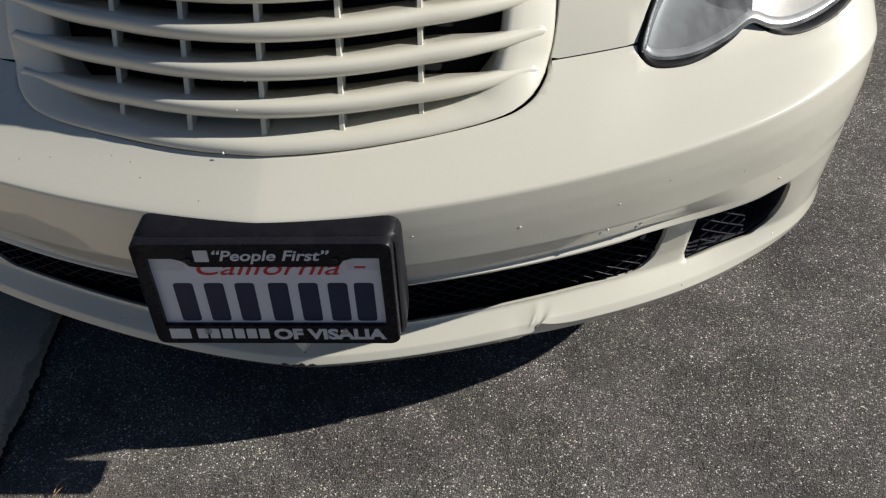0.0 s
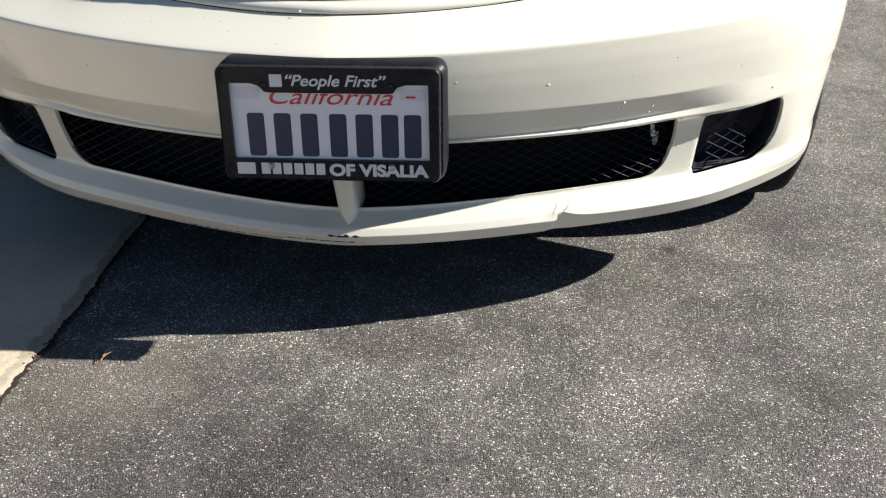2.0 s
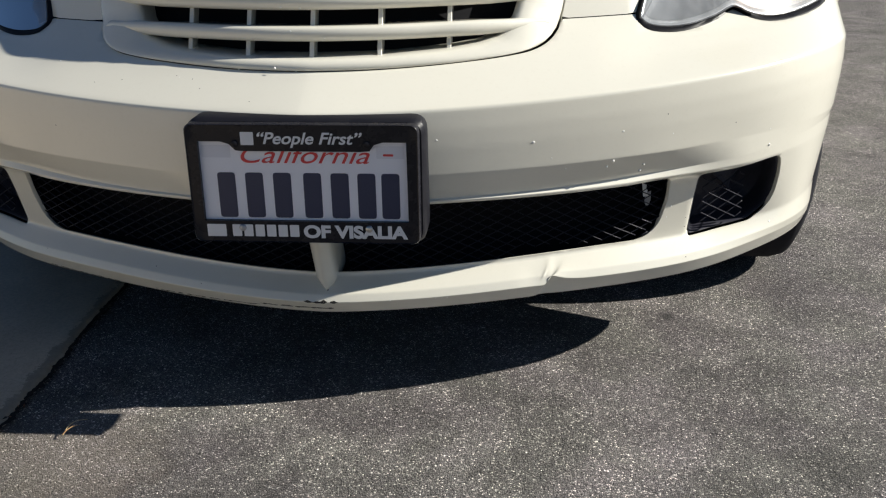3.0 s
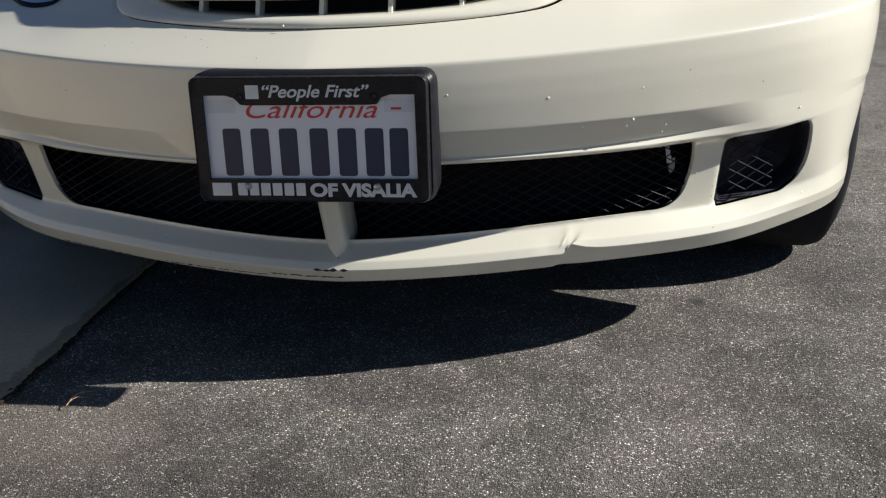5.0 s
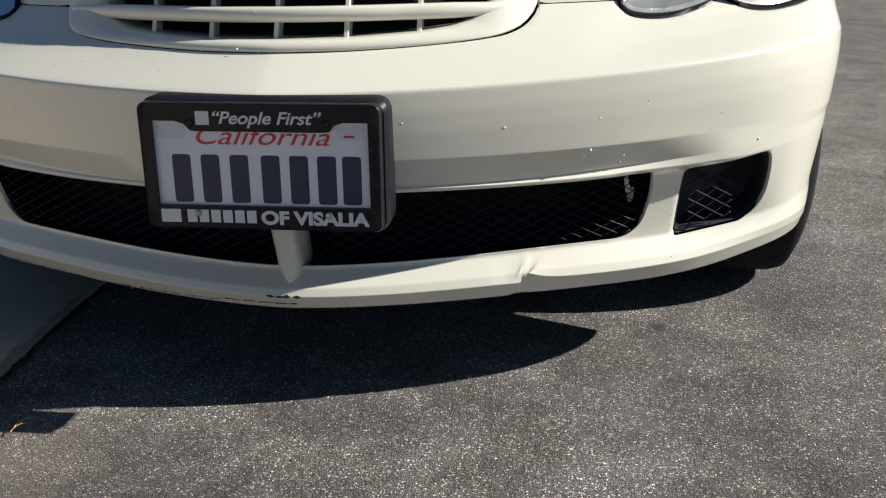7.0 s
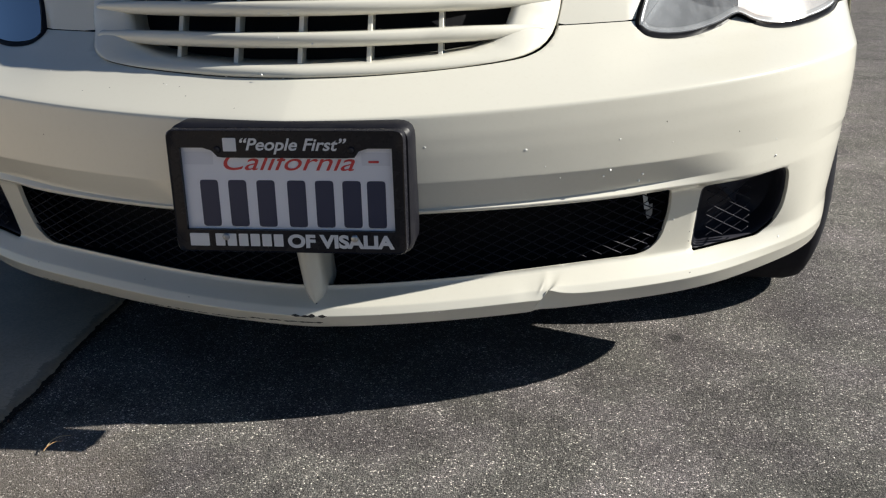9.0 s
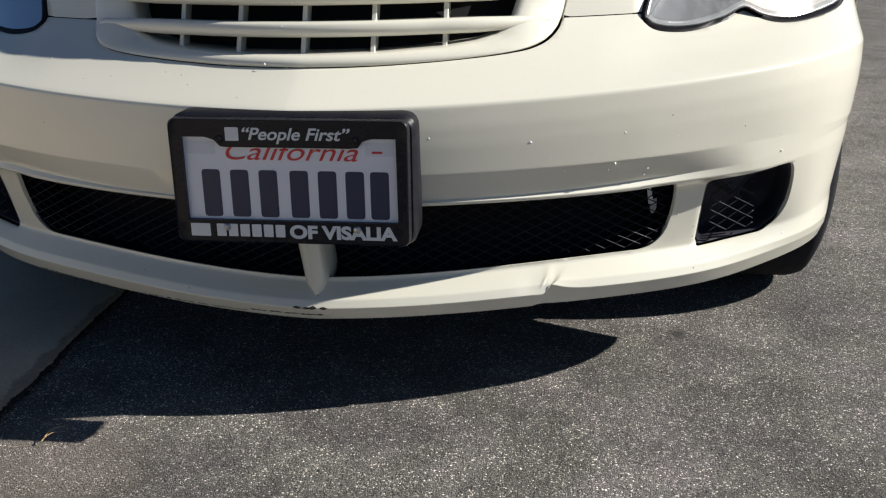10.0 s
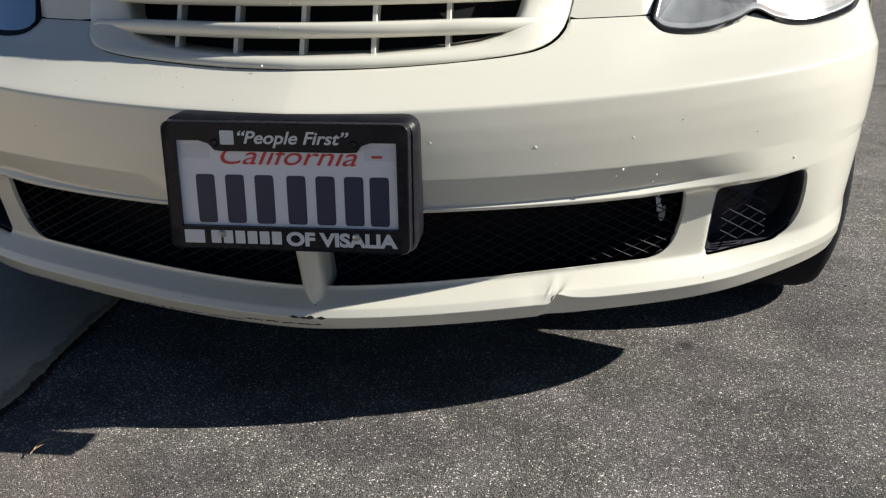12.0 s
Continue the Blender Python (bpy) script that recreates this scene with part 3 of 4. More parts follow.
def hood():
    """Nose panel above the bumper seam, with cut-outs for grille and lamps."""
    q = math.pi / 2
    cs = [float(v) for v in np.linspace(-q, q, 110)]
    ws = [float(v) for v in np.linspace(0, 1, 22)]
    half = [(phi_of(x * 1.008), max(-0.3, fascia_w(x, z))) for x, z in dense_open([p for p in GRILLE_OUT if p[1] > 0.586], 0.015)]
    holes = [[(-half[0][0] * 1.014, -0.3)] + [(-c * 1.014, w) for c, w in half] + half[::-1] + [(half[0][0], -0.3)]]
    for sg in (1, -1):
        lp = [(phi_of(sg * x), fascia_w(x, z)) for x, z in lamp_outline(0.0018)]
        holes.append([(c, w) for c, w in lp])
    data = shell(fascia_point, cs, ws, holes, 0.02, 0.002)
    return sharp(part("hood", weld(data), PAINT, car, "cream painted nose panel below the hood"), 50)


hood()


def body_shell():
    """The rest of the body behind the nose: fenders, cabin and tail, plain as it stays out of view."""
    def section(y, half, zt, zb, cab):
        pts = []
        prof = [(-1.0, zb), (-1.0, 0.55 * zt + 0.3 * zb), (-0.97, 0.86 * zt), (-0.80, 0.985 * zt), (0, zt), (0.80, 0.985 * zt), (0.97, 0.86 * zt), (1.0, 0.55 * zt + 0.3 * zb), (1.0, zb)]
        return [(half * a, y, z) for a, z in prof]
    rings = [section(0.66, 0.835, 0.86, 0.34, 0), section(0.9, 0.846, 0.93, 0.62, 0), section(1.25, 0.85, 1.0, 0.30, 0),
             section(1.6, 0.85, 1.02, 0.22, 0), section(2.0, 0.82, 1.42, 0.22, 1), section(2.4, 0.80, 1.56, 0.22, 1), section(3.4, 0.80, 1.57, 0.22, 1),
             section(4.0, 0.80, 1.45, 0.25, 1), section(4.25, 0.78, 0.95, 0.3, 1)]
    v, e, f = loft(rings, closed=False)
    n = len(rings[0])
    f = f + [tuple(range((len(rings) - 1) * n, len(rings) * n))]
    ob = part("body", (v, e, f), PAINT, car)
    floor = joined(loft([[(-0.35, 0.20, 0.20), (0.35, 0.20, 0.20)], [(-0.60, 0.48, 0.20), (0.60, 0.48, 0.20)], [(-0.62, 0.50, 0.2), (0.62, 0.50, 0.2)], [(-0.62, 1.3, 0.2), (0.62, 1.3, 0.2)], [(-0.80, 1.4, 0.2), (0.80, 1.4, 0.2)], [(-0.80, 4.2, 0.25), (0.80, 4.2, 0.25)]], closed=False))
    tray = loft([[tuple(raw_skin(float(c), 10.0) + Vector((0, dy, 0.001 + dz))) for c in np.linspace(-0.62, 0.62, 40)] for dy, dz in ((-0.01, 0.0), (0.10, 0.03))], closed=False)
    part("underbody", joined(floor, tray), RUBBER, car)
    # hood top, from the nose panel to the cowl
    q = math.pi / 2
    edge = [fascia_point(float(c), 1.0) for c in np.linspace(-q, q, 40)]
    back = [Vector((p.x * 1.0, 1.6, 1.12 - 0.30 * (p.x / 0.82) ** 4)) for p in edge]
    mid = [Vector((a.x, (a.y * 2 + b.y) / 3, max(a.z, b.z - 0.06))) for a, b in zip(edge, back)]
    part("hood_top", loft([edge, mid, back], closed=False), PAINT, car)
    # black sheet in place of the shaded depth behind the nose
    part("engine_bay_shade", loft([[(x, 0.52, 0.30), (x, 0.52, 0.95)] for x in (-0.8, 0.8)], closed=False), HOLLOWSHADE, car)


body_shell()


def side_panel(sg):
    """Front fender between the bumper's end and the wheel arch."""
    rows = []
    for y in np.linspace(0.56, 1.35, 28):
        arch = math.sqrt(max(0.0, 0.345 ** 2 - (y - 0.845) ** 2))
        low = 0.31 + arch if arch > 0 else 0.24
        if y < 0.58:
            low = 0.25
        rows.append([(sg * 0.845, y, low), (sg * 0.852, y, low + (0.93 - low) * 0.4), (sg * 0.842, y, 0.80), (sg * 0.79, y, 0.90)])
    return part("fender", loft(rows, closed=False), PAINT, car)


side_panel(1)
side_panel(-1)


def wheel(x, y):
    """Wheel with tyre and a plain silver disc."""
    def lathe(prof, n=48):
        return loft([[(px, r * math.cos(2 * math.pi * i / n), r * math.sin(2 * math.pi * i / n)) for i in range(n)] for px, r in prof])
    hub = new("wheel")
    hub.parent = car
    hub.matrix_basis = pose(x, y, 0.305)
    part("tyre", lathe([(-0.085, 0.20), (-0.098, 0.24), (-0.096, 0.275), (-0.082, 0.298), (-0.06, 0.304), (0.06, 0.304), (0.082, 0.298), (0.096, 0.275), (0.098, 0.24), (0.085, 0.20)]), RUBBER, hub, "black rubber tyre")
    part("rim", lathe([(0.085, 0.205), (0.07, 0.19), (0.03, 0.17), (0.05, 0.06), (0.055, 0.001)]) if x > 0 else lathe([(-0.085, 0.205), (-0.07, 0.19), (-0.03, 0.17), (-0.05, 0.06), (-0.055, 0.001)]), RIM, hub, "silver wheel rim")
    grooves = []
    for gx in (-0.035, 0.0, 0.035):
        grooves.append(lathe([(gx - 0.004, 0.3045), (gx + 0.004, 0.3045)]))
    part("tread", joined(*grooves), RUBBER, hub)
    return hub


for wx, wy in ((0.760, 0.835), (-0.760, 0.835), (0.755, 3.5), (-0.755, 3.5)):
    wheel(wx, wy)


# ---- grille ----
def grille_y(x, z):
    return 0.118 + 1.0 * x * x - 0.9 * x ** 4 + 0.44 * (z - 0.552)


def grille():
    unit = new("grille")
    unit.parent = car
    tagged(unit, "cream grille with curved horizontal slats")
    right = dense_open(GRILLE_OUT, 0.012)
    right = [(x, z) for x, z in right]
    inner = [(0.0, 0.553), (0.10, 0.554), (0.19, 0.559), (0.235, 0.565), (0.265, 0.574), (0.283, 0.592), (0.292, 0.62), (0.298, 0.67), (0.300, 0.76), (0.294, 0.83), (0.275, 0.875)]
    n = 60
    def resample(pl, n):
        ds = [0.0]
        for a, b in zip(pl[:-1], pl[1:]):
            ds.append(ds[-1] + math.dist(a, b))
        return [(float(np.interp(t, ds, [p[0] for p in pl])), float(np.interp(t, ds, [p[1] for p in pl]))) for t in np.linspace(0, ds[-1], n)]
    o, i = resample(right, n), resample(inner, n)
    def ring(k, dy, back=0.0):
        pts = []
        for a, b in zip(o, i):
            x, z = a[0] * (1 - k) + b[0] * k, a[1] * (1 - k) + b[1] * k
            y = (nose_y(*a) - 0.004) * (1 - k) + (grille_y(*b) - 0.010) * k
            y = y * (1 - back) + grille_y(*b) * back
            pts.append((x, y + dy + 0.16 * max(0.0, z - 0.62), z))
        wide = 1 + 0.036 * (1 - k)
        return [(-x * (1 + (wide - 1) * max(0.0, min(1.0, (x - 0.2) / 0.12))), y, z) for x, y, z in pts[::-1]] + pts[1:]
    rings = [ring(0.0, 0.03), ring(0.0, 0.006), ring(0.05, 0.001), ring(0.12, -0.001), ring(0.3, -0.004), ring(0.6, -0.005), ring(0.8, -0.003), ring(0.92, 0.001), ring(0.98, 0.006, 0.3), ring(1.0, 0.004, 1.0), ring(1.0, 0.045, 1.0)]
    sharp(part("frame", loft(rings, closed=False), PAINT, unit, "cream grille surround"), 60)
    for k in range(4):
        z0 = 0.5735 + 0.0420 * k
        zc = z0 + 0.0105
        zs = zc + 0.002
        outer = float(np.interp(zs, (0.572, 0.600, 0.66, 0.75), (0.345, 0.358, 0.366, 0.368)))
        inner_x = float(np.interp(zs, (0.574, 0.592, 0.62, 0.67), (0.265, 0.283, 0.292, 0.298)))
        half = outer - 0.010
        rows = []
        for x in list(np.linspace(-half, -half + 0.02, 8)) + list(np.linspace(-half + 0.03, half - 0.03, 55)) + list(np.linspace(half - 0.02, half, 8)):
            x = float(x)
            a = abs(x)
            e = max(0.0, min(1.0, (half - a) / 0.10))
            th = 0.0225 * (0.70 + 0.30 * e) * math.sqrt(max(0.06, min(1.0, (half - a) / 0.007)))
            y = grille_y(x, zc) - 0.015 + (0.0, 0.002, 0.009, 0.017)[k] * min(1.1, (x / 0.3) ** 2)
            out = (outer - a) / (outer - inner_x)   # 0 at the rim of the surround, 1 at its inner edge
            on = (nose_y(outer, zs) - 0.006) * (1 - out) + (grille_y(inner_x, zs) - 0.015) * out + 0.16 * max(0.0, zs - 0.62) - 0.003 - 0.004 * min(1.0, max(0.0, out))
            t = max(0.0, min(1.0, (a - inner_x + 0.11) / 0.14))   # the ends run out onto the surround
            t = t * t * (3 - 2 * t)
            y = y * (1 - t) + on * t
            zx = zc - (0.0, 0.001, 0.004, 0.006)[k] * min(1.1, (x / 0.3) ** 2)
            xx = x * (1 + 0.036 * (1 - min(1.0, max(0.0, out))) * max(0.0, min(1.0, (-x - 0.2) / 0.12)))
            deep = 0.046 - 0.030 * t
            prof = [(deep, 0.46), (0.012, 0.50), (0.004, 0.46), (0.0, 0.30), (-0.001, 0.0), (0.0005, -0.25), (0.005, -0.42), (0.012, -0.48), (deep, -0.36)]
            rows.append([(xx, y + c, zx + b * th + 0.02 * x * x) for c, b in prof])
        part("slat", loft(rows, closed=True, cap=True), PAINT, unit)
    for k in range(4):
        for m in range(-2, 3):
            x = 0.0975 * m
            zb = 0.552 + 0.0425 * k if k else 0.550
            zt = zb + 0.026
            bm = bmesh.new()
            y = grille_y(x, zb)
            vs = []
            for z in (zb - 0.004, zt):
                yy = grille_y(x, z)
                vs.append([bm.verts.new((x + sx, yy + dy, z + 0.02 * x * x)) for sx, dy in ((-0.0033, 0.0), (0.0033, 0.0), (0.0031, 0.024), (-0.0031, 0.024))])
            for j in range(4):
                bm.faces.new((vs[0][j], vs[0][(j + 1) % 4], vs[1][(j + 1) % 4], vs[1][j]))
            bmesh.ops.bevel(bm, geom=list(bm.edges), offset=0.0008, segments=1, affect='EDGES')
            part("mullion", bm, PAINT, unit, smooth=False)
    # black sheet in place of the shaded depth behind the slats
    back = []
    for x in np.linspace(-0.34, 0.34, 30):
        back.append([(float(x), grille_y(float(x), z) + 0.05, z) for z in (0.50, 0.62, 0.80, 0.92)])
    part("backing", loft(back, closed=False), HOLLOWSHADE, unit)


grille()


def hood_shade_edge():
    """Unseen hood edge over the grille, shaped so its shadow falls on the bumper."""
    prof = [(0.26, 0.727), (0.200, 0.726), (0.190, 0.729), (0.191, 0.734), (0.205, 0.745), (0.233, 0.774), (0.262, 0.810), (0.310, 0.855), (0.40, 0.925), (0.55, 0.995), (0.9, 1.06)]
    rows = []
    for x in np.linspace(-0.37, 0.37, 31):
        x = float(x)
        d = 1.0 * x * x - 0.9 * x ** 4
        rows.append([(x, y + d, z - 0.30 * x * x) for y, z in prof])
    return part("hood_shade_edge", loft(rows, closed=False), PAINT, car, "unseen cream hood edge over the grille, shaped to shade the bumper")


hood_shade_edge()


# ---- headlamps ----
def headlamp(sg):
    lamp = new("headlamp")
    lamp.parent = car
    tagged(lamp, "clear twin-lobed headlamp with black seal")
    cx, cz = 0.645, 0.655
    edge_pts = lamp_outline(0.0)
    rows = np.array([(1, x, z, x * x, x * z) for x, z in edge_pts])
    fit = np.linalg.lstsq(rows, np.array([nose_y(x, z) for x, z in edge_pts]), rcond=None)[0]

    def smooth_y(x, z):
        """The even curve of the lens between its edges."""
        return float(fit @ np.array((1, x, z, x * x, x * z)))

    def ring(grow, dy, k=1.0):
        out = []
        for x, z in lamp_outline(grow):
            x, z = cx + (x - cx) * k, cz + (z - cz) * k
            out.append((sg * x, (nose_y(x, z) if grow > -0.003 else smooth_y(x, z)) + dy, z))
        return out
    sharp(part("seal", loft([ring(0.002, 0.02), ring(0.002, 0.0), ring(-0.001, -0.0025), ring(-0.0035, -0.003), ring(-0.0056, -0.001), ring(-0.006, 0.02)]), SEAL, lamp, "black rubber lamp seal"), 60)
    from mathutils.geometry import delaunay_2d_cdt
    rim = lamp_outline(-0.0054)
    pts = list(rim)
    for gx in np.arange(0.46, 0.83, 0.008):
        for gz in np.arange(0.56, 0.75, 0.008):
            if inside((gx, gz), rim) and min(math.dist((gx, gz), p) for p in rim) > 0.005:
                pts.append((float(gx), float(gz)))
    ov, oe, of, a_, b_, c_ = delaunay_2d_cdt([Vector(p) for p in pts], [(i, (i + 1) % len(rim)) for i in range(len(rim))], [], 0, 1e-7)
    fs = [tuple(f) for f in of if inside(tuple(sum((ov[i] for i in f), Vector((0, 0))) / len(f)), rim)]
    def bulge(x, z):
        b = 1 - ((x - cx) / 0.175) ** 2 - ((z - cz) / 0.088) ** 2
        return 0.5 * (b + math.sqrt(b * b + 0.15))
    lens = part("lens", ([(sg * p.x, smooth_y(p.x, p.y) - 0.002 - 0.010 * bulge(p.x, p.y), p.y) for p in ov], [], fs), LENS, lamp, "clear scratched plastic lens")
    lens.visible_shadow = False
    part("inner_rim", loft([ring(-0.006, 0.004), ring(-0.008, 0.004), ring(-0.0115, 0.010), ring(-0.013, 0.016)]), RIMGREY, lamp, "grey inner rim of the lamp")
    split = 0.628
    edge = lamp_outline(-0.012)
    for (x, z, r), material, side in ((LAMP_A, HAZE, -1), (LAMP_B, CHROME, 1)):
        lobe = [p for p in edge if (p[0] - split) * side > 0]
        k0 = max(range(len(lobe)), key=lambda i: math.dist(lobe[i], lobe[i - 1]))
        lobe = dense(lobe[k0:] + lobe[:k0], 0.008)
        rings = []
        for k, d in ((1.0, 0.010), (0.96, 0.018), (0.88, 0.032), (0.74, 0.050), (0.56, 0.064), (0.36, 0.072), (0.16, 0.076), (0.01, 0.077)):
            rings.append([(sg * (x + (px - x) * k), smooth_y(px, pz) * k + smooth_y(x, z) * (1 - k) + d, z + (pz - z) * k) for px, pz in lobe])
        part("reflector", loft(rings), material, lamp, "silver lamp reflector")
    bulb = []
    bx, bz = 0.690, 0.648
    for k in range(9):
        t = math.pi * k / 8
        bulb.append([(sg * bx + 0.030 * math.sin(t) * math.cos(a), smooth_y(bx, bz) + 0.040 - 0.030 * math.cos(t), bz + 0.030 * math.sin(t) * math.sin(a)) for a in np.linspace(0, 2 * math.pi, 20, endpoint=False)])
    part("bulb", loft(bulb), AMBER, lamp, "amber indicator bulb")
    main = []
    for k in range(9):
        t = math.pi * k / 8
        main.append([(sg * 0.553 + 0.017 * math.sin(t) * math.cos(a), smooth_y(0.553, 0.655) + 0.055 - 0.020 * math.cos(t), 0.655 + 0.017 * math.sin(t) * math.sin(a)) for a in np.linspace(0, 2 * math.pi, 20, endpoint=False)])
    part("bulb", loft(main), SATIN, lamp, "grey bulb shield")


headlamp(1)
headlamp(-1)


# ---- lower openings ----
def duct():
    """Box behind the lower openings, its black standing for the shade inside."""
    q = math.pi / 2
    rows = []
    for x in np.linspace(-0.80, 0.80, 60):
        c = phi_of(float(x), 0.86)
        a, b = raw_skin(c, 6.0), raw_skin(c, 7.0)
        t = a + Vector((0, 0.03, 0.012))
        u = b + Vector((0, 0.006, -0.012))
        rows.append([tuple(t), tuple(t + Vector((0, 0.12, 0))), tuple(u + Vector((0, 0.10, 0))), tuple(u)])
    return part("air_duct", loft(rows, closed=False), HOLLOWSHADE, car)


duct()


def diamond_mesh(x0, x1, z0, z1, pitch, slope, setback, wire, keep=None, name="mesh_grille"):
    """Diamond wire mesh following the plan of the nose."""
    quads = []
    def point(x, z, dy):
        c = phi_of(x)
        y = 0.075 + NOSE_B * (1 - math.cos(c)) + setback - 0.024 * max(0.0, min(1.0, (abs(x) - 0.30) / 0.15))
        return Vector((x, y + dy, z))
    def strand(sx):
        h = z1 - z0
        run = h / slope
        xs = x0 - run
        while xs < x1 + run:
            pts = []
            for j in range(49):
                z = z0 + h * j / 48
                x = xs + sx * (z - z0) / slope + (0 if sx > 0 else run)
                ok = x0 <= x <= x1 and (keep is None or keep(x, z))
                if ok:
                    pts.append((x, z))
                if (not ok or j == 48) and pts:
                    if len(pts) > 1:
                        rows = []
                        for x_, z_ in pts:
                            rows.append([tuple(point(x_ + ox * wire, z_ + oz * wire, oy * wire + (0.0004 if sx > 0 else 0))) for ox, oz, oy in ((0, 0.6, 0.5), (0, 0, -0.9), (0, -0.6, 0.5), (0, 0, 1.6))])
                        quads.append(loft(rows, cap=True))
                    pts = []
            xs += pitch
    strand(1)
    strand(-1)
    return part(name, joined(*quads), MESHBLACK, car, "black plastic diamond mesh in the bumper opening")


opening = [skin(c, w) for c, w in main_loop()]
opening = [(p.x, p.z) for p in opening]
diamond_mesh(-0.53, 0.53, 0.205, 0.37, 0.030, 0.50, 0.050, 0.0015, keep=lambda x, z: abs(x - 0.004) > 0.026 and inside((x, z + (-0.004 if abs(x) > 0.3 else 0.02)), opening))
for sg in (1, -1):
    diamond_mesh(min(sg * 0.587, sg * 0.664), max(sg * 0.587, sg * 0.664), 0.261, 0.338, 0.032, 0.60, 0.046, 0.0018)


def opening_liner():
    """Black liner behind the edge of the main opening."""
    base = [skin(c, w) for c, w in main_loop()]
    def ring(dy, grow):
        return [(p.x + math.copysign(grow, p.x) * min(1.0, max(0.0, (abs(p.x) - 0.4) / 0.1)), p.y + dy, p.z + (0.0 if p.z < 0.29 else grow) - (0.75 * dy if p.z < 0.25 else 0.0)) for p in base]
    return part("liner", loft([ring(0.005, 0.0015), ring(0.03, 0.002), ring(0.075, 0.002)]), BLACK, car, "black plastic liner of the bumper opening")


opening_liner()


def fog_bezel(sg):
    """Black pocket lining the outer opening, with a flat back."""
    lp = fog_loop(sg)
    base = [skin(c, w) for c, w in lp]
    mid = sum(base, Vector()) / len(base)
    def ring(s, dy, flat=0.0):
        return [tuple(Vector((mid.x + (p.x - mid.x) * s, p.y * (1 - flat) + mid.y * flat + dy, mid.z + (p.z - mid.z) * s))) for p in base]
    data = loft([ring(0.99, 0.016), ring(0.975, 0.0095), ring(0.955, 0.009), ring(0.93, 0.011), ring(0.915, 0.015), ring(0.88, 0.030), ring(0.86, 0.060), ring(0.82, 0.066), ring(0.4, 0.070), ring(0.02, 0.070)])
    return sharp(part("bezel", data, POCKET, car, "glossy black plastic pocket of the bumper opening"), 50)


fog_bezel(1)
fog_bezel(-1)


def centre_post():
    """Tapered post with a prow, between the bumper face and the lip."""
    rows = []
    for t in np.linspace(0, 1, 18):
        t = float(t)
        z = 0.375 - 0.172 * t
        w = 0.0190 - 0.0025 * t
        y = 0.048 + 0.024 * t
        k = max(0.0, (t - 0.83) / 0.17)
        w *= math.sqrt(max(0.004, 1 - k ** 2.0))
        y += 0.006 * k * k
        lean = 0.026 * (1 - t)
        prof = [(-1.05, 0.08), (-1.0, 0.034), (-0.97, 0.020), (-0.80, 0.011), (-0.35, 0.003), (0.0, 0.0), (0.3, 0.003), (0.80, 0.011), (0.97, 0.020), (1.0, 0.034), (1.05, 0.08)]
        rows.append([(0.009 - lean * 0.5 + a * w, y + b * (0.35 + 0.65 * min(1.0, w / 0.017)), z) for a, b in prof])
    return part("centre_post", loft(rows, closed=False), PAINT, car, "cream post in the lower opening")


centre_post()


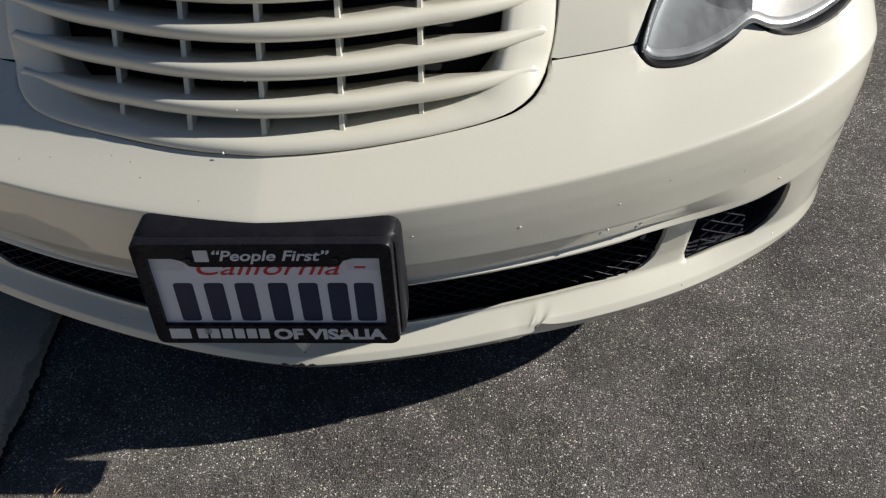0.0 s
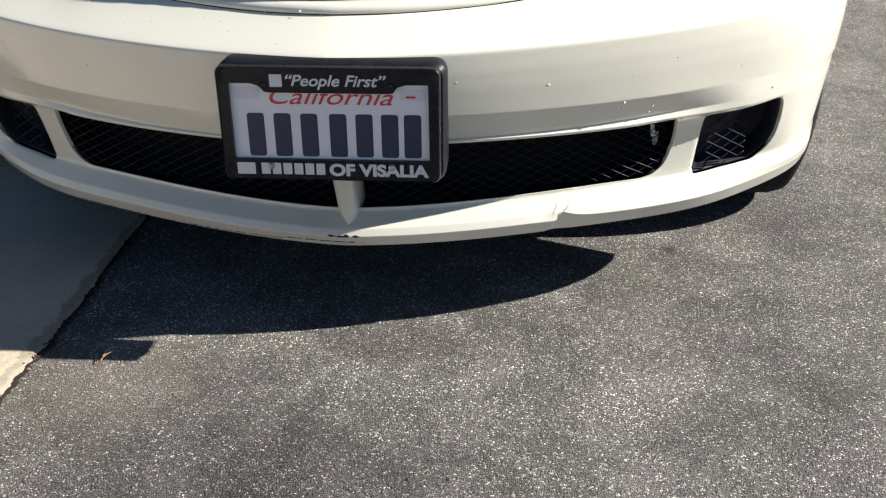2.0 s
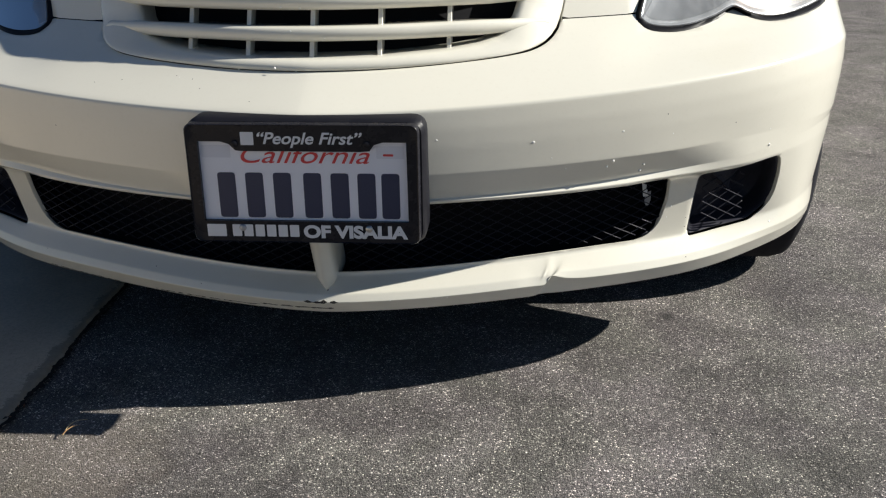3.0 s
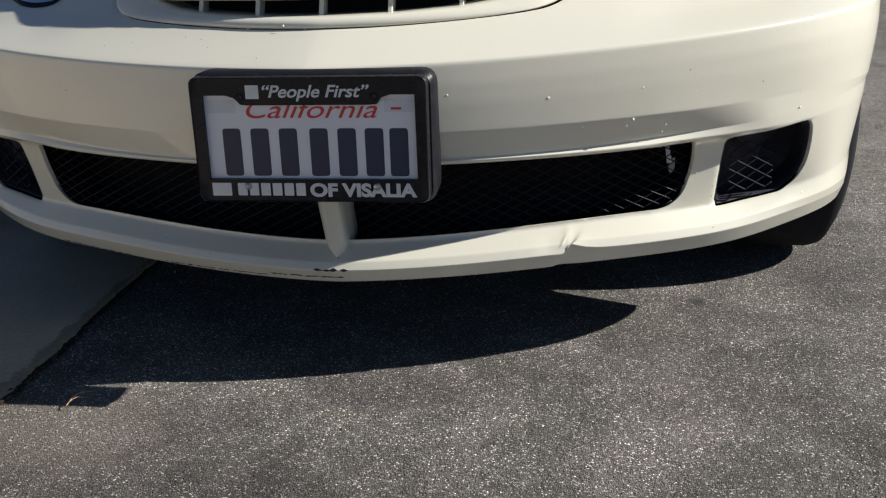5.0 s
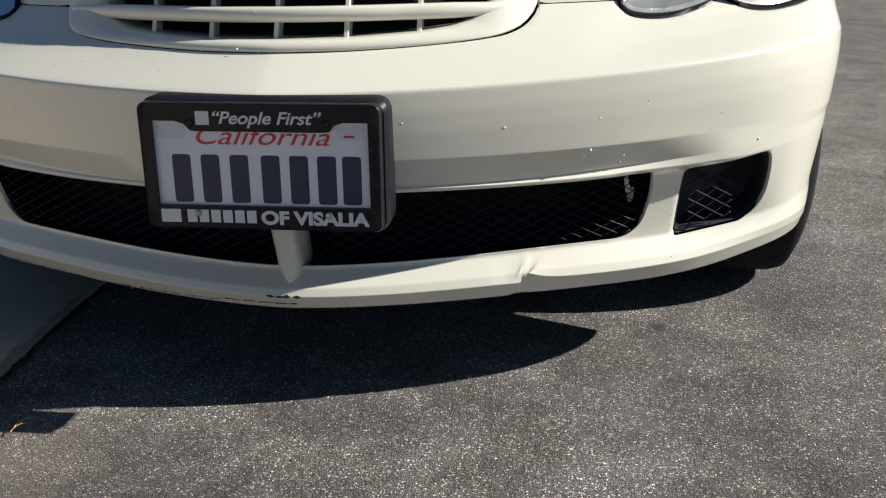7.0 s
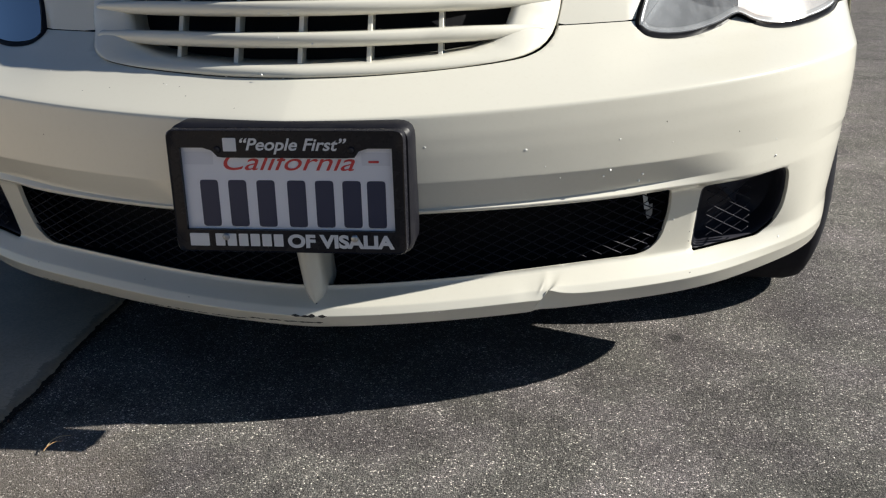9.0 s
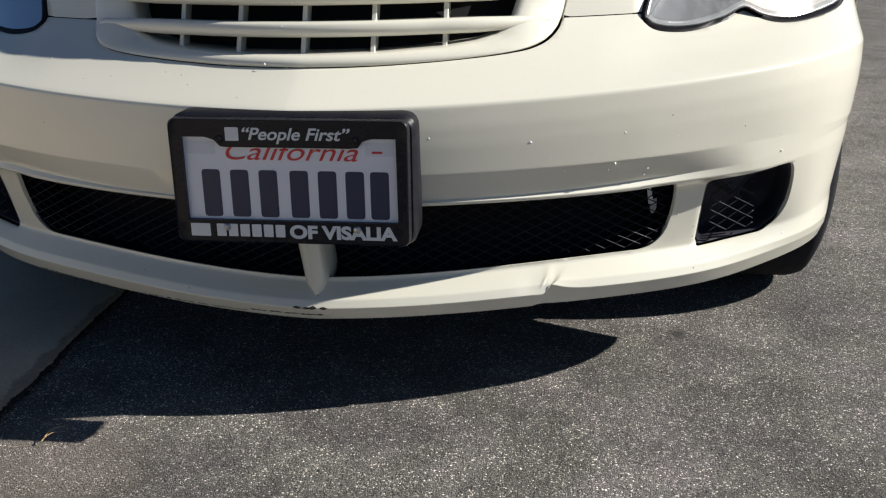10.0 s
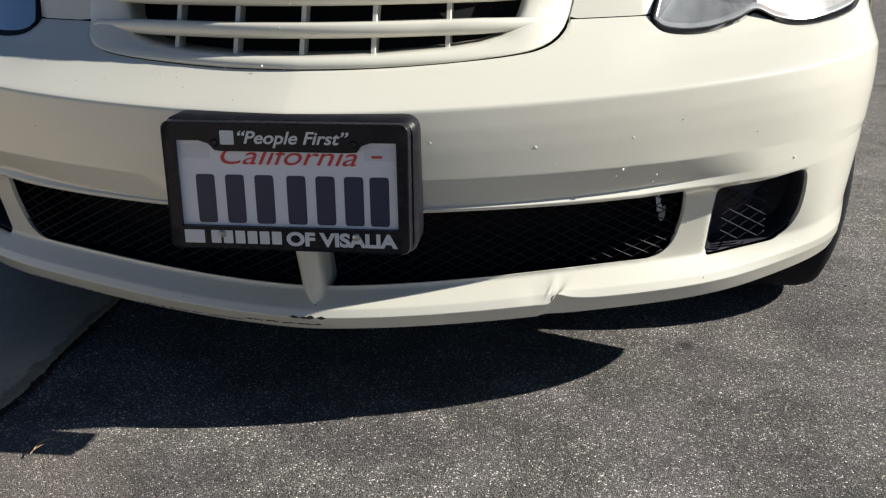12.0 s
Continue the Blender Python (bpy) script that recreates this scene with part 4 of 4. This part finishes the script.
# ---- number plate ----
def number_plate():
    plate = new("license_plate")
    plate.parent = car
    tagged(plate, "white license plate in a black dealer frame")
    plate.matrix_basis = car.matrix_world.inverted() @ pose(0.0, 0.0, 0.0, 0, -0.1, -2.0)
    lp = rounded([(-0.1610, 0.3125), (0.168, 0.3125), (0.168, 0.4905), (-0.1610, 0.4905)], 0.022, 5)
    front = rounded([(-0.156, 0.316), (0.163, 0.316), (0.163, 0.486), (-0.156, 0.486)], 0.018, 5)
    rings = [[(x, 0.05, z) for x, z in lp], [(x, 0.006, z) for x, z in lp], [(x, 0.0, z) for x, z in front]]
    v, e, f = loft(rings)
    n = len(front)
    f.append(tuple(range(2 * n, 3 * n)))
    sharp(part("bracket", (v, e, f), BLACK, plate, "black plastic plate bracket"), 40)
    # plate sheet
    bm = bmesh.new()
    box(bm, -0.1525, 0.1525, -0.006, -0.003, 0.326, 0.478)
    part("sheet", bm, PLATE, plate, "white reflective plate sheet", smooth=False)
    # dealer frame with its notched opening
    out = rounded([(-0.1560, 0.318), (0.157, 0.318), (0.157, 0.4835), (-0.1560, 0.4835)], 0.012, 5)
    inn = [(-0.1425, 0.3475), (0.1445, 0.3475), (0.1435, 0.4612), (0.112, 0.4612), (0.100, 0.4575), (0.094, 0.4490), (0.082, 0.4480), (-0.082, 0.4480), (-0.090, 0.4490), (-0.098, 0.4575), (-0.110, 0.4612), (-0.142, 0.4612)]
    from mathutils.geometry import delaunay_2d_cdt
    o2, i2 = dense(out, 0.02), dense(inn, 0.02)
    pts = [Vector(p) for p in o2 + i2]
    eds = [(k, (k + 1) % len(o2)) for k in range(len(o2))] + [(len(o2) + k, len(o2) + (k + 1) % len(i2)) for k in range(len(i2))]
    ov, oe, of, a_, b_, c_ = delaunay_2d_cdt(pts, eds, [], 0, 1e-7)
    fs = [tuple(f) for f in of if not inside(tuple(sum((ov[k] for k in f), Vector((0, 0))) / len(f)), inn)]
    flat = ([(p.x, -0.0125, p.y) for p in ov], [], fs)
    rim = loft([[(x, -0.0125, z) for x, z in out], [(x * 1.012, -0.0135, 0.401 + (z - 0.401) * 1.012) for x, z in out], [(x * 1.022, -0.011, 0.401 + (z - 0.401) * 1.024) for x, z in out], [(x * 1.024, 0.004, 0.401 + (z - 0.401) * 1.026) for x, z in out]])
    lip = loft([[(x, -0.0125, z) for x, z in i2], [(x, -0.006, z) for x, z in i2]])
    sharp(part("plate_frame", weld(joined(flat, rim, lip)), GLOSSBLACK, plate, "glossy black dealer frame with white lettering"), 40)
    face = -0.0128
    flatm = lambda x, y, z: pose(x, y, z, 90, 0, 0)
    text_mesh("“People First”", 0.0225, WHITE, plate, "lettering", flatm(0.013, face, 0.4585), 0.28, 0.143, bold=0.0004, label="white italic slogan lettering")
    text_mesh("California", 0.034, RED, plate, "lettering", flatm(0.004, -0.0064, 0.4300), 0.35, 0.178, label="red script state lettering")
    text_mesh("OF VISALIA", 0.0245, WHITE, plate, "lettering", flatm(0.070, face, 0.3248), 0.0, 0.146, bold=0.0011, label="white block lettering")
    def bar(x0, x1, z0, z1, y, material, name="print_bar", r=0.001):
        lp = rounded([(x0, z0), (x1, z0), (x1, z1), (x0, z1)], r, 2)
        v, e, f = loft([[(x, y + 0.0006, z) for x, z in lp], [(x, y, z) for x, z in lp]])
        f.append(tuple(range(len(lp), 2 * len(lp))))
        return part(name, (v, e, f), material, plate, smooth=False)
    for i in range(6):
        bar(-0.104 + 0.0163 * i, -0.091 + 0.0163 * i, 0.3250, 0.3425, face, WHITE)
    bar(-0.140, -0.113, 0.3245, 0.3425, face, WHITE, "emblem")
    bar(-0.0815, -0.0635, 0.4565, 0.4745, face, WHITE, "emblem")
    xs = [-0.108, -0.069, -0.030, 0.012, 0.050, 0.087, 0.120]
    for x in xs:
        bar(x - 0.0125, x + 0.0125, 0.351, 0.416, -0.0064, NAVY, r=0.004)
    bar(-0.139, -0.099, 0.437, 0.4545, -0.0062, PALE)
    bar(0.102, 0.140, 0.437, 0.4545, -0.0062, PALE)
    bar(0.111, 0.125, 0.4405, 0.4435, -0.0066, RED)
    for x, z in ((-0.089, 0.338), (0.089, 0.338), (-0.0900, 0.4585), (0.0900, 0.4585)):
        v, e, f = loft([[(x + r * math.cos(a), y, z + r * math.sin(a)) for a in np.linspace(0, 2 * math.pi, 14, endpoint=False)] for r, y in ((0.0052, -0.012), (0.005, -0.0138), (0.0035, -0.0148), (0.0004, -0.015))])
        part("bolt", (v, e, f), STEEL if (x > 0 and z < 0.4) else SATIN if z < 0.4 else BLACK, plate, "plate bolt")


number_plate()


# ---- marks on the car ----
def on_skin(x, z, lift=0.0):
    """The place on the bumper at x and height z, and the way out of it."""
    c, w = skin_at(x, z)
    p = skin(c, w)
    n = (skin(c + 0.01, w) - p).cross(skin(c, w + 0.05) - p)
    n.normalize()
    if n.y > 0:
        n = -n
    return p + n * lift, n


def blob(p, n, r, flat=0.3):
    """A small lump stuck to a surface."""
    q = n.to_track_quat('Z', 'Y')
    rings = []
    for rr, h in ((1.0, 0.0), (0.85, 0.45), (0.5, 0.85), (0.05, 1.0)):
        rings.append([tuple(p + q @ Vector((r * rr * math.cos(a) * (1 + 0.25 * math.sin(2 * a + r * 9e3)), r * rr * math.sin(a), (h - 0.15) * r * flat))) for a in np.linspace(0, 2 * math.pi, 9, endpoint=False)])
    return loft(rings)


def speck(x, z, r, material, label):
    p, n = on_skin(x, z)
    return part("speck", blob(p, n, r * 0.75, 1.1 if 0.37 < z < 0.402 else 0.28), material, car, label)


for x, z, r in ((0.3207, 0.4387, 0.0030), (0.4363, 0.4003, 0.0034), (0.4782, 0.3767, 0.0036), (0.4273, 0.3907, 0.0027), (0.4830, 0.3879, 0.0030),
                (0.4487, 0.4450, 0.0020), (0.5235, 0.4343, 0.0014), (0.6856, 0.3924, 0.0024), (0.6837, 0.4189, 0.0018), (0.3672, 0.3939, 0.0017), (0.3468, 0.4128, 0.0015),
                (0.5380, 0.2983, 0.0024), (0.5324, 0.2792, 0.0016), (0.7126, 0.2461, 0.0026), (0.106, 0.1889, 0.0020), (0.175, 0.1895, 0.0018), (0.184, 0.1885, 0.0014), (0.192, 0.1882, 0.0019), (0.1871, 0.4513, 0.0022)):
    speck(x, z, r, CHIP, "white fleck on the paint")
for x, z, r in ((0.5138, 0.4676, 0.0014), (0.6218, 0.4392, 0.0015), (0.5672, 0.2130, 0.0016), (0.5650, 0.2560, 0.0013), (0.5652, 0.2730, 0.0011), (-0.5086, 0.2142, 0.0012), (-0.40, 0.455, 0.0015), (-0.20, 0.200, 0.0013), (-0.285, 0.215, 0.0013), (0.010, 0.2045, 0.0020), (-0.075, 0.503, 0.0012)):
    speck(x, z, r, CHIPDARK, "dark chip in the paint")


def grille_speck(x, y, z, r, material):
    """A fleck on the grille, at a place on its front."""
    return part("speck", blob(Vector((x, y, z)), Vector((0, -0.8, 0.6)), r, 0.6), material, car, "white fleck on the grille")


for x, y, z, r in ((-0.1074, 0.1121, 0.5371, 0.0016), (-0.0491, 0.0958, 0.5411, 0.0018), (-0.0197, 0.1010, 0.5359, 0.0019), (-0.0279, 0.1181, 0.5898, 0.0017), (-0.0453, 0.1380, 0.6210, 0.0019), (-0.0164, 0.1369, 0.6199, 0.0019), (0.0210, 0.1175, 0.5803, 0.0014)):
    grille_speck(x, y, z, r, CHIP)
for x, z, r in ((-0.4139, 0.5384, 0.0022), (-0.1965, 0.5261, 0.0016)):
    speck(x, z, r, CHIP, "white fleck on the paint")
for x, z, r in ((-0.3329, 0.5169, 0.0012), (-0.2888, 0.5211, 0.0012), (-0.1743, 0.5245, 0.0015), (-0.1573, 0.5146, 0.0014), (-0.2020, 0.5275, 0.0013)):
    speck(x, z, r, CHIPDARK, "dark chip in the paint")

def scrape(x0, x1, z, thick, seed, gaps):
    """A ragged dark scratch along the lip."""
    strips, rows = [], []
    for x in np.arange(x0, x1, 0.0016):
        x = float(x)
        g = noise.noise((x * 120, seed, 0))
        e = min(1.0, (x - x0) / 0.01, (x1 - x) / 0.01)
        t = thick * max(0.0, 0.45 + g) * e
        zz = z + 0.0012 * noise.noise((x * 60, seed + 4, 0)) + 0.04 * x * x
        if t < gaps:
            if len(rows) > 1:
                strips.append(loft(rows, closed=False))
            rows = []
            continue
        rows.append([tuple(on_skin(x, zz + t, 0.0003)[0]), tuple(on_skin(x, zz, 0.0006)[0]), tuple(on_skin(x, zz - t, 0.0003)[0])])
    if len(rows) > 1:
        strips.append(loft(rows, closed=False))
    if strips:
        part("scrape", joined(*strips), SCRAPE, car, "black scrape marks on the lip")


scrape(-0.030, 0.030, 0.1885, 0.0030, 1.0, 0.0002)
scrape(-0.105, 0.024, 0.1745, 0.0022, 2.0, 0.0002)
scrape(-0.30, -0.10, 0.1705, 0.0014, 3.0, 0.0003)
scrape(-0.52, -0.36, 0.1700, 0.0015, 5.0, 0.0003)


def torn_bracket():
    """Torn pale strip of backing caught behind the mesh."""
    def at(x, z, dy):
        c = phi_of(x)
        return (x, 0.075 + NOSE_B * (1 - math.cos(c)) + 0.036 + dy, z)
    top = loft([[at(0.462 + 0.006 * i, 0.349 - 0.0006 * i * (i % 3), -0.004), at(0.464 + 0.006 * i, 0.341 - 0.0015 * (i % 2), -0.003)] for i in range(6)], closed=False)
    leg = loft([[at(0.489 + 0.0006 * i, 0.346 - 0.0045 * i, -0.004), at(0.494 + 0.0009 * i + 0.0015 * (i % 2), 0.346 - 0.0045 * i, -0.003)] for i in range(8)], closed=False)
    tab = loft([[at(0.497, 0.319, 0.0), at(0.506, 0.322, 0.0)], [at(0.496, 0.304, 0.0), at(0.506, 0.306, 0.0)], [at(0.499, 0.298, 0.0), at(0.503, 0.298, 0.0)]], closed=False)
    part("torn_strip", joined(top, leg), CHIP, car, "torn white strip behind the mesh")
    part("clip", tab, SATIN, car, "grey clip behind the mesh")


torn_bracket()


# ---- litter on the ground ----
def twig(x, y, turn):
    """A dry curled pine needle pair."""
    ob = tagged(new("dry_needle"), "dry straw-coloured curled needle on the asphalt", "needle")
    ob.matrix_world = pose(x, y, 0.006, 0, 0, turn)
    for k, (l, bend, w) in enumerate(((0.050, 0.008, 0.0009), (0.030, -0.004, 0.0007))):
        rows = []
        for i in range(12):
            t = i / 11
            cx, cy, cz = l * t, bend * math.sin(t * 2.6), 0.0012 + 0.006 * math.sin(t * math.pi) + 0.002 * k
            r = w * (1 - 0.6 * t)
            rows.append([(cx, cy + r * math.cos(a), cz + r * math.sin(a)) for a in np.linspace(0, 2 * math.pi, 6, endpoint=False)])
        part("needle", loft(rows, cap=True), TAN if k else STRAW, ob)
    return ob


twig(-0.392, -0.030, 62)


def leaf(x, y, size, turn, material, label):
    """A small dry leaf, cupped."""
    rows = []
    for i in range(9):
        t = i / 8
        w = size * 0.32 * math.sin(math.pi * min(1, t * 1.05)) ** 0.8
        rows.append([(size * (t - 0.5), s * w, 0.002 + 0.35 * abs(s) ** 2 * w + 0.003 * math.sin(t * 3)) for s in (-1, -0.5, 0, 0.5, 1)])
    ob = part("dry_leaf", loft(rows, closed=False), material, None, label)
    ob["category"] = "leaf"
    ob.matrix_world = pose(x, y, 0.004, 8, 0, turn)
    return ob


leaf(0.539, -0.369, 0.018, 30, mat("dark_leaf", (0.05, 0.03, 0.02), 0.7), "small dark brown dry leaf on the asphalt")
leaf(-0.495, -0.275, 0.016, 75, FADED, "curled pale dry leaf beside the slab edge")
leaf(-0.497, -0.06, 0.010, 20, FADED, "small tan dry leaf beside the slab edge")


def litter():
    """Crumbs of dry leaf caught in the joint beside the slab."""
    rng = random.Random(11)
    vs, fs = [], []
    for _ in range(90):
        y = rng.uniform(-0.75, 0.05)
        x = slab_edge(y) + rng.gauss(0.004, 0.006)
        s = rng.uniform(0.002, 0.006)
        q = Euler((rng.uniform(-0.7, 0.7), rng.uniform(-0.7, 0.7), rng.uniform(0, 6))).to_matrix()
        o = len(vs)
        for a, b, h in ((-1, 0, 0.0), (-0.2, -0.45, 0.2), (1, 0.1, 0.0), (0.1, 0.5, 0.25), (0, 0, -0.15)):
            vs.append(tuple(Vector((x, y, 0.0085 + s * 0.5)) + q @ Vector((a * s, b * s, h * s))))
        fs += [(o, o + 1, o + 4), (o + 1, o + 2, o + 4), (o + 2, o + 3, o + 4), (o + 3, o, o + 4)]
    m = mat("litter_mat", (0.2, 0.1, 0.05), 0.8)
    k = Nodes(m)
    geo = k.t.nodes.new("ShaderNodeNewGeometry")
    k.color(k.ramp(geo.outputs["Random Per Island"], (0.0, (0.03, 0.02, 0.015)), (0.45, (0.14, 0.055, 0.03)), (0.8, (0.30, 0.16, 0.08)), (1.0, (0.45, 0.34, 0.2))))
    ob = part("leaf_litter", (vs, [], fs), m, None, "brown crumbs of dry leaf in the joint beside the slab", smooth=False)
    return tagged(ob, category="litter", kind="stuff")


litter()


def pebbles():
    """Loose grains on the asphalt near the car."""
    rng = random.Random(7)
    vs, fs = [], []
    for _ in range(9000):
        x, y = rng.uniform(-0.48, 1.5), rng.uniform(-0.85, 1.0)
        r = rng.uniform(0.0008, 0.0022) if rng.random() > 0.006 else rng.uniform(0.003, 0.0045)
        o = len(vs)
        h = 0.0040 * noise.noise((x * 1.7, y * 1.7, 0.3)) * math.exp(-((x / 6) ** 2 + (y / 6) ** 2))
        a0 = rng.uniform(0, 3)
        for k in range(5):
            a = a0 + k * 1.2566
            vs.append((x + r * rng.uniform(0.7, 1.2) * math.cos(a), y + r * rng.uniform(0.7, 1.2) * math.sin(a), h - 0.0005))
        vs.append((x + r * 0.2, y, h + r * rng.uniform(0.7, 1.1)))
        for k in range(5):
            fs.append((o + k, o + (k + 1) % 5, o + 5))
    m = mat("grain_mat", (0.3, 0.28, 0.25), 0.8)
    k = Nodes(m)
    geo = k.t.nodes.new("ShaderNodeNewGeometry")
    k.color(k.ramp(geo.outputs["Random Per Island"], (0.0, (0.05, 0.047, 0.043)), (0.5, (0.16, 0.15, 0.135)), (0.85, (0.34, 0.32, 0.29)), (0.97, (0.5, 0.48, 0.44))))
    ob = part("gravel", (vs, [], fs), m, None, "loose pale grains scattered on the asphalt", smooth=False)
    return tagged(ob, category="grains", kind="stuff")


pebbles()


def hedge():
    """Dark planting on the far side of the road."""
    rng = random.Random(3)
    ob = tagged(new("hedge"), "dark shaded hedge beyond the road", "hedge")
    core = []
    for i in range(40):
        x = 2.5 + 10.5 * i / 39
        core.append([(x, 10.9 + 0.25 * noise.noise((x, 0, 0)), 0.0), (x, 10.75 + 0.3 * noise.noise((x * 2, 1, 0)), 0.9), (x, 11.0, 1.9 + 0.3 * noise.noise((x, 5, 0))), (x, 12.2, 1.8), (x, 12.4, 0.0)])
    part("hedge_core", loft(core, closed=False), mat("hedge_core", (0.012, 0.012, 0.008), 0.9), ob)
    vs, fs = [], []
    for _ in range(9000):
        x, z = rng.uniform(2.5, 13), rng.uniform(0.02, 2.1)
        y = 10.78 + 0.3 * noise.noise((x * 2, 1, 0)) + rng.uniform(-0.18, 0.1) + (0.3 if z > 1.7 else 0)
        s = rng.uniform(0.02, 0.045)
        q = Euler((rng.uniform(0, 3), rng.uniform(0, 3), rng.uniform(0, 6))).to_matrix()
        o = len(vs)
        for a, b in ((-1, 0), (0, -0.45), (1, 0), (0, 0.45)):
            vs.append(tuple(Vector((x, y, z)) + q @ Vector((a * s, b * s, 0))))
        fs.append((o, o + 1, o + 2, o + 3))
    m = mat("hedge_leaf", (0.03, 0.035, 0.015), 0.6)
    k = Nodes(m)
    geo = k.t.nodes.new("ShaderNodeNewGeometry")
    k.color(k.ramp(geo.outputs["Random Per Island"], (0.0, (0.018, 0.022, 0.010)), (0.7, (0.05, 0.055, 0.025)), (0.9, (0.13, 0.05, 0.035))))
    part("leaves", (vs, [], fs), m, ob, smooth=False)["kind"] = "stuff"


hedge()
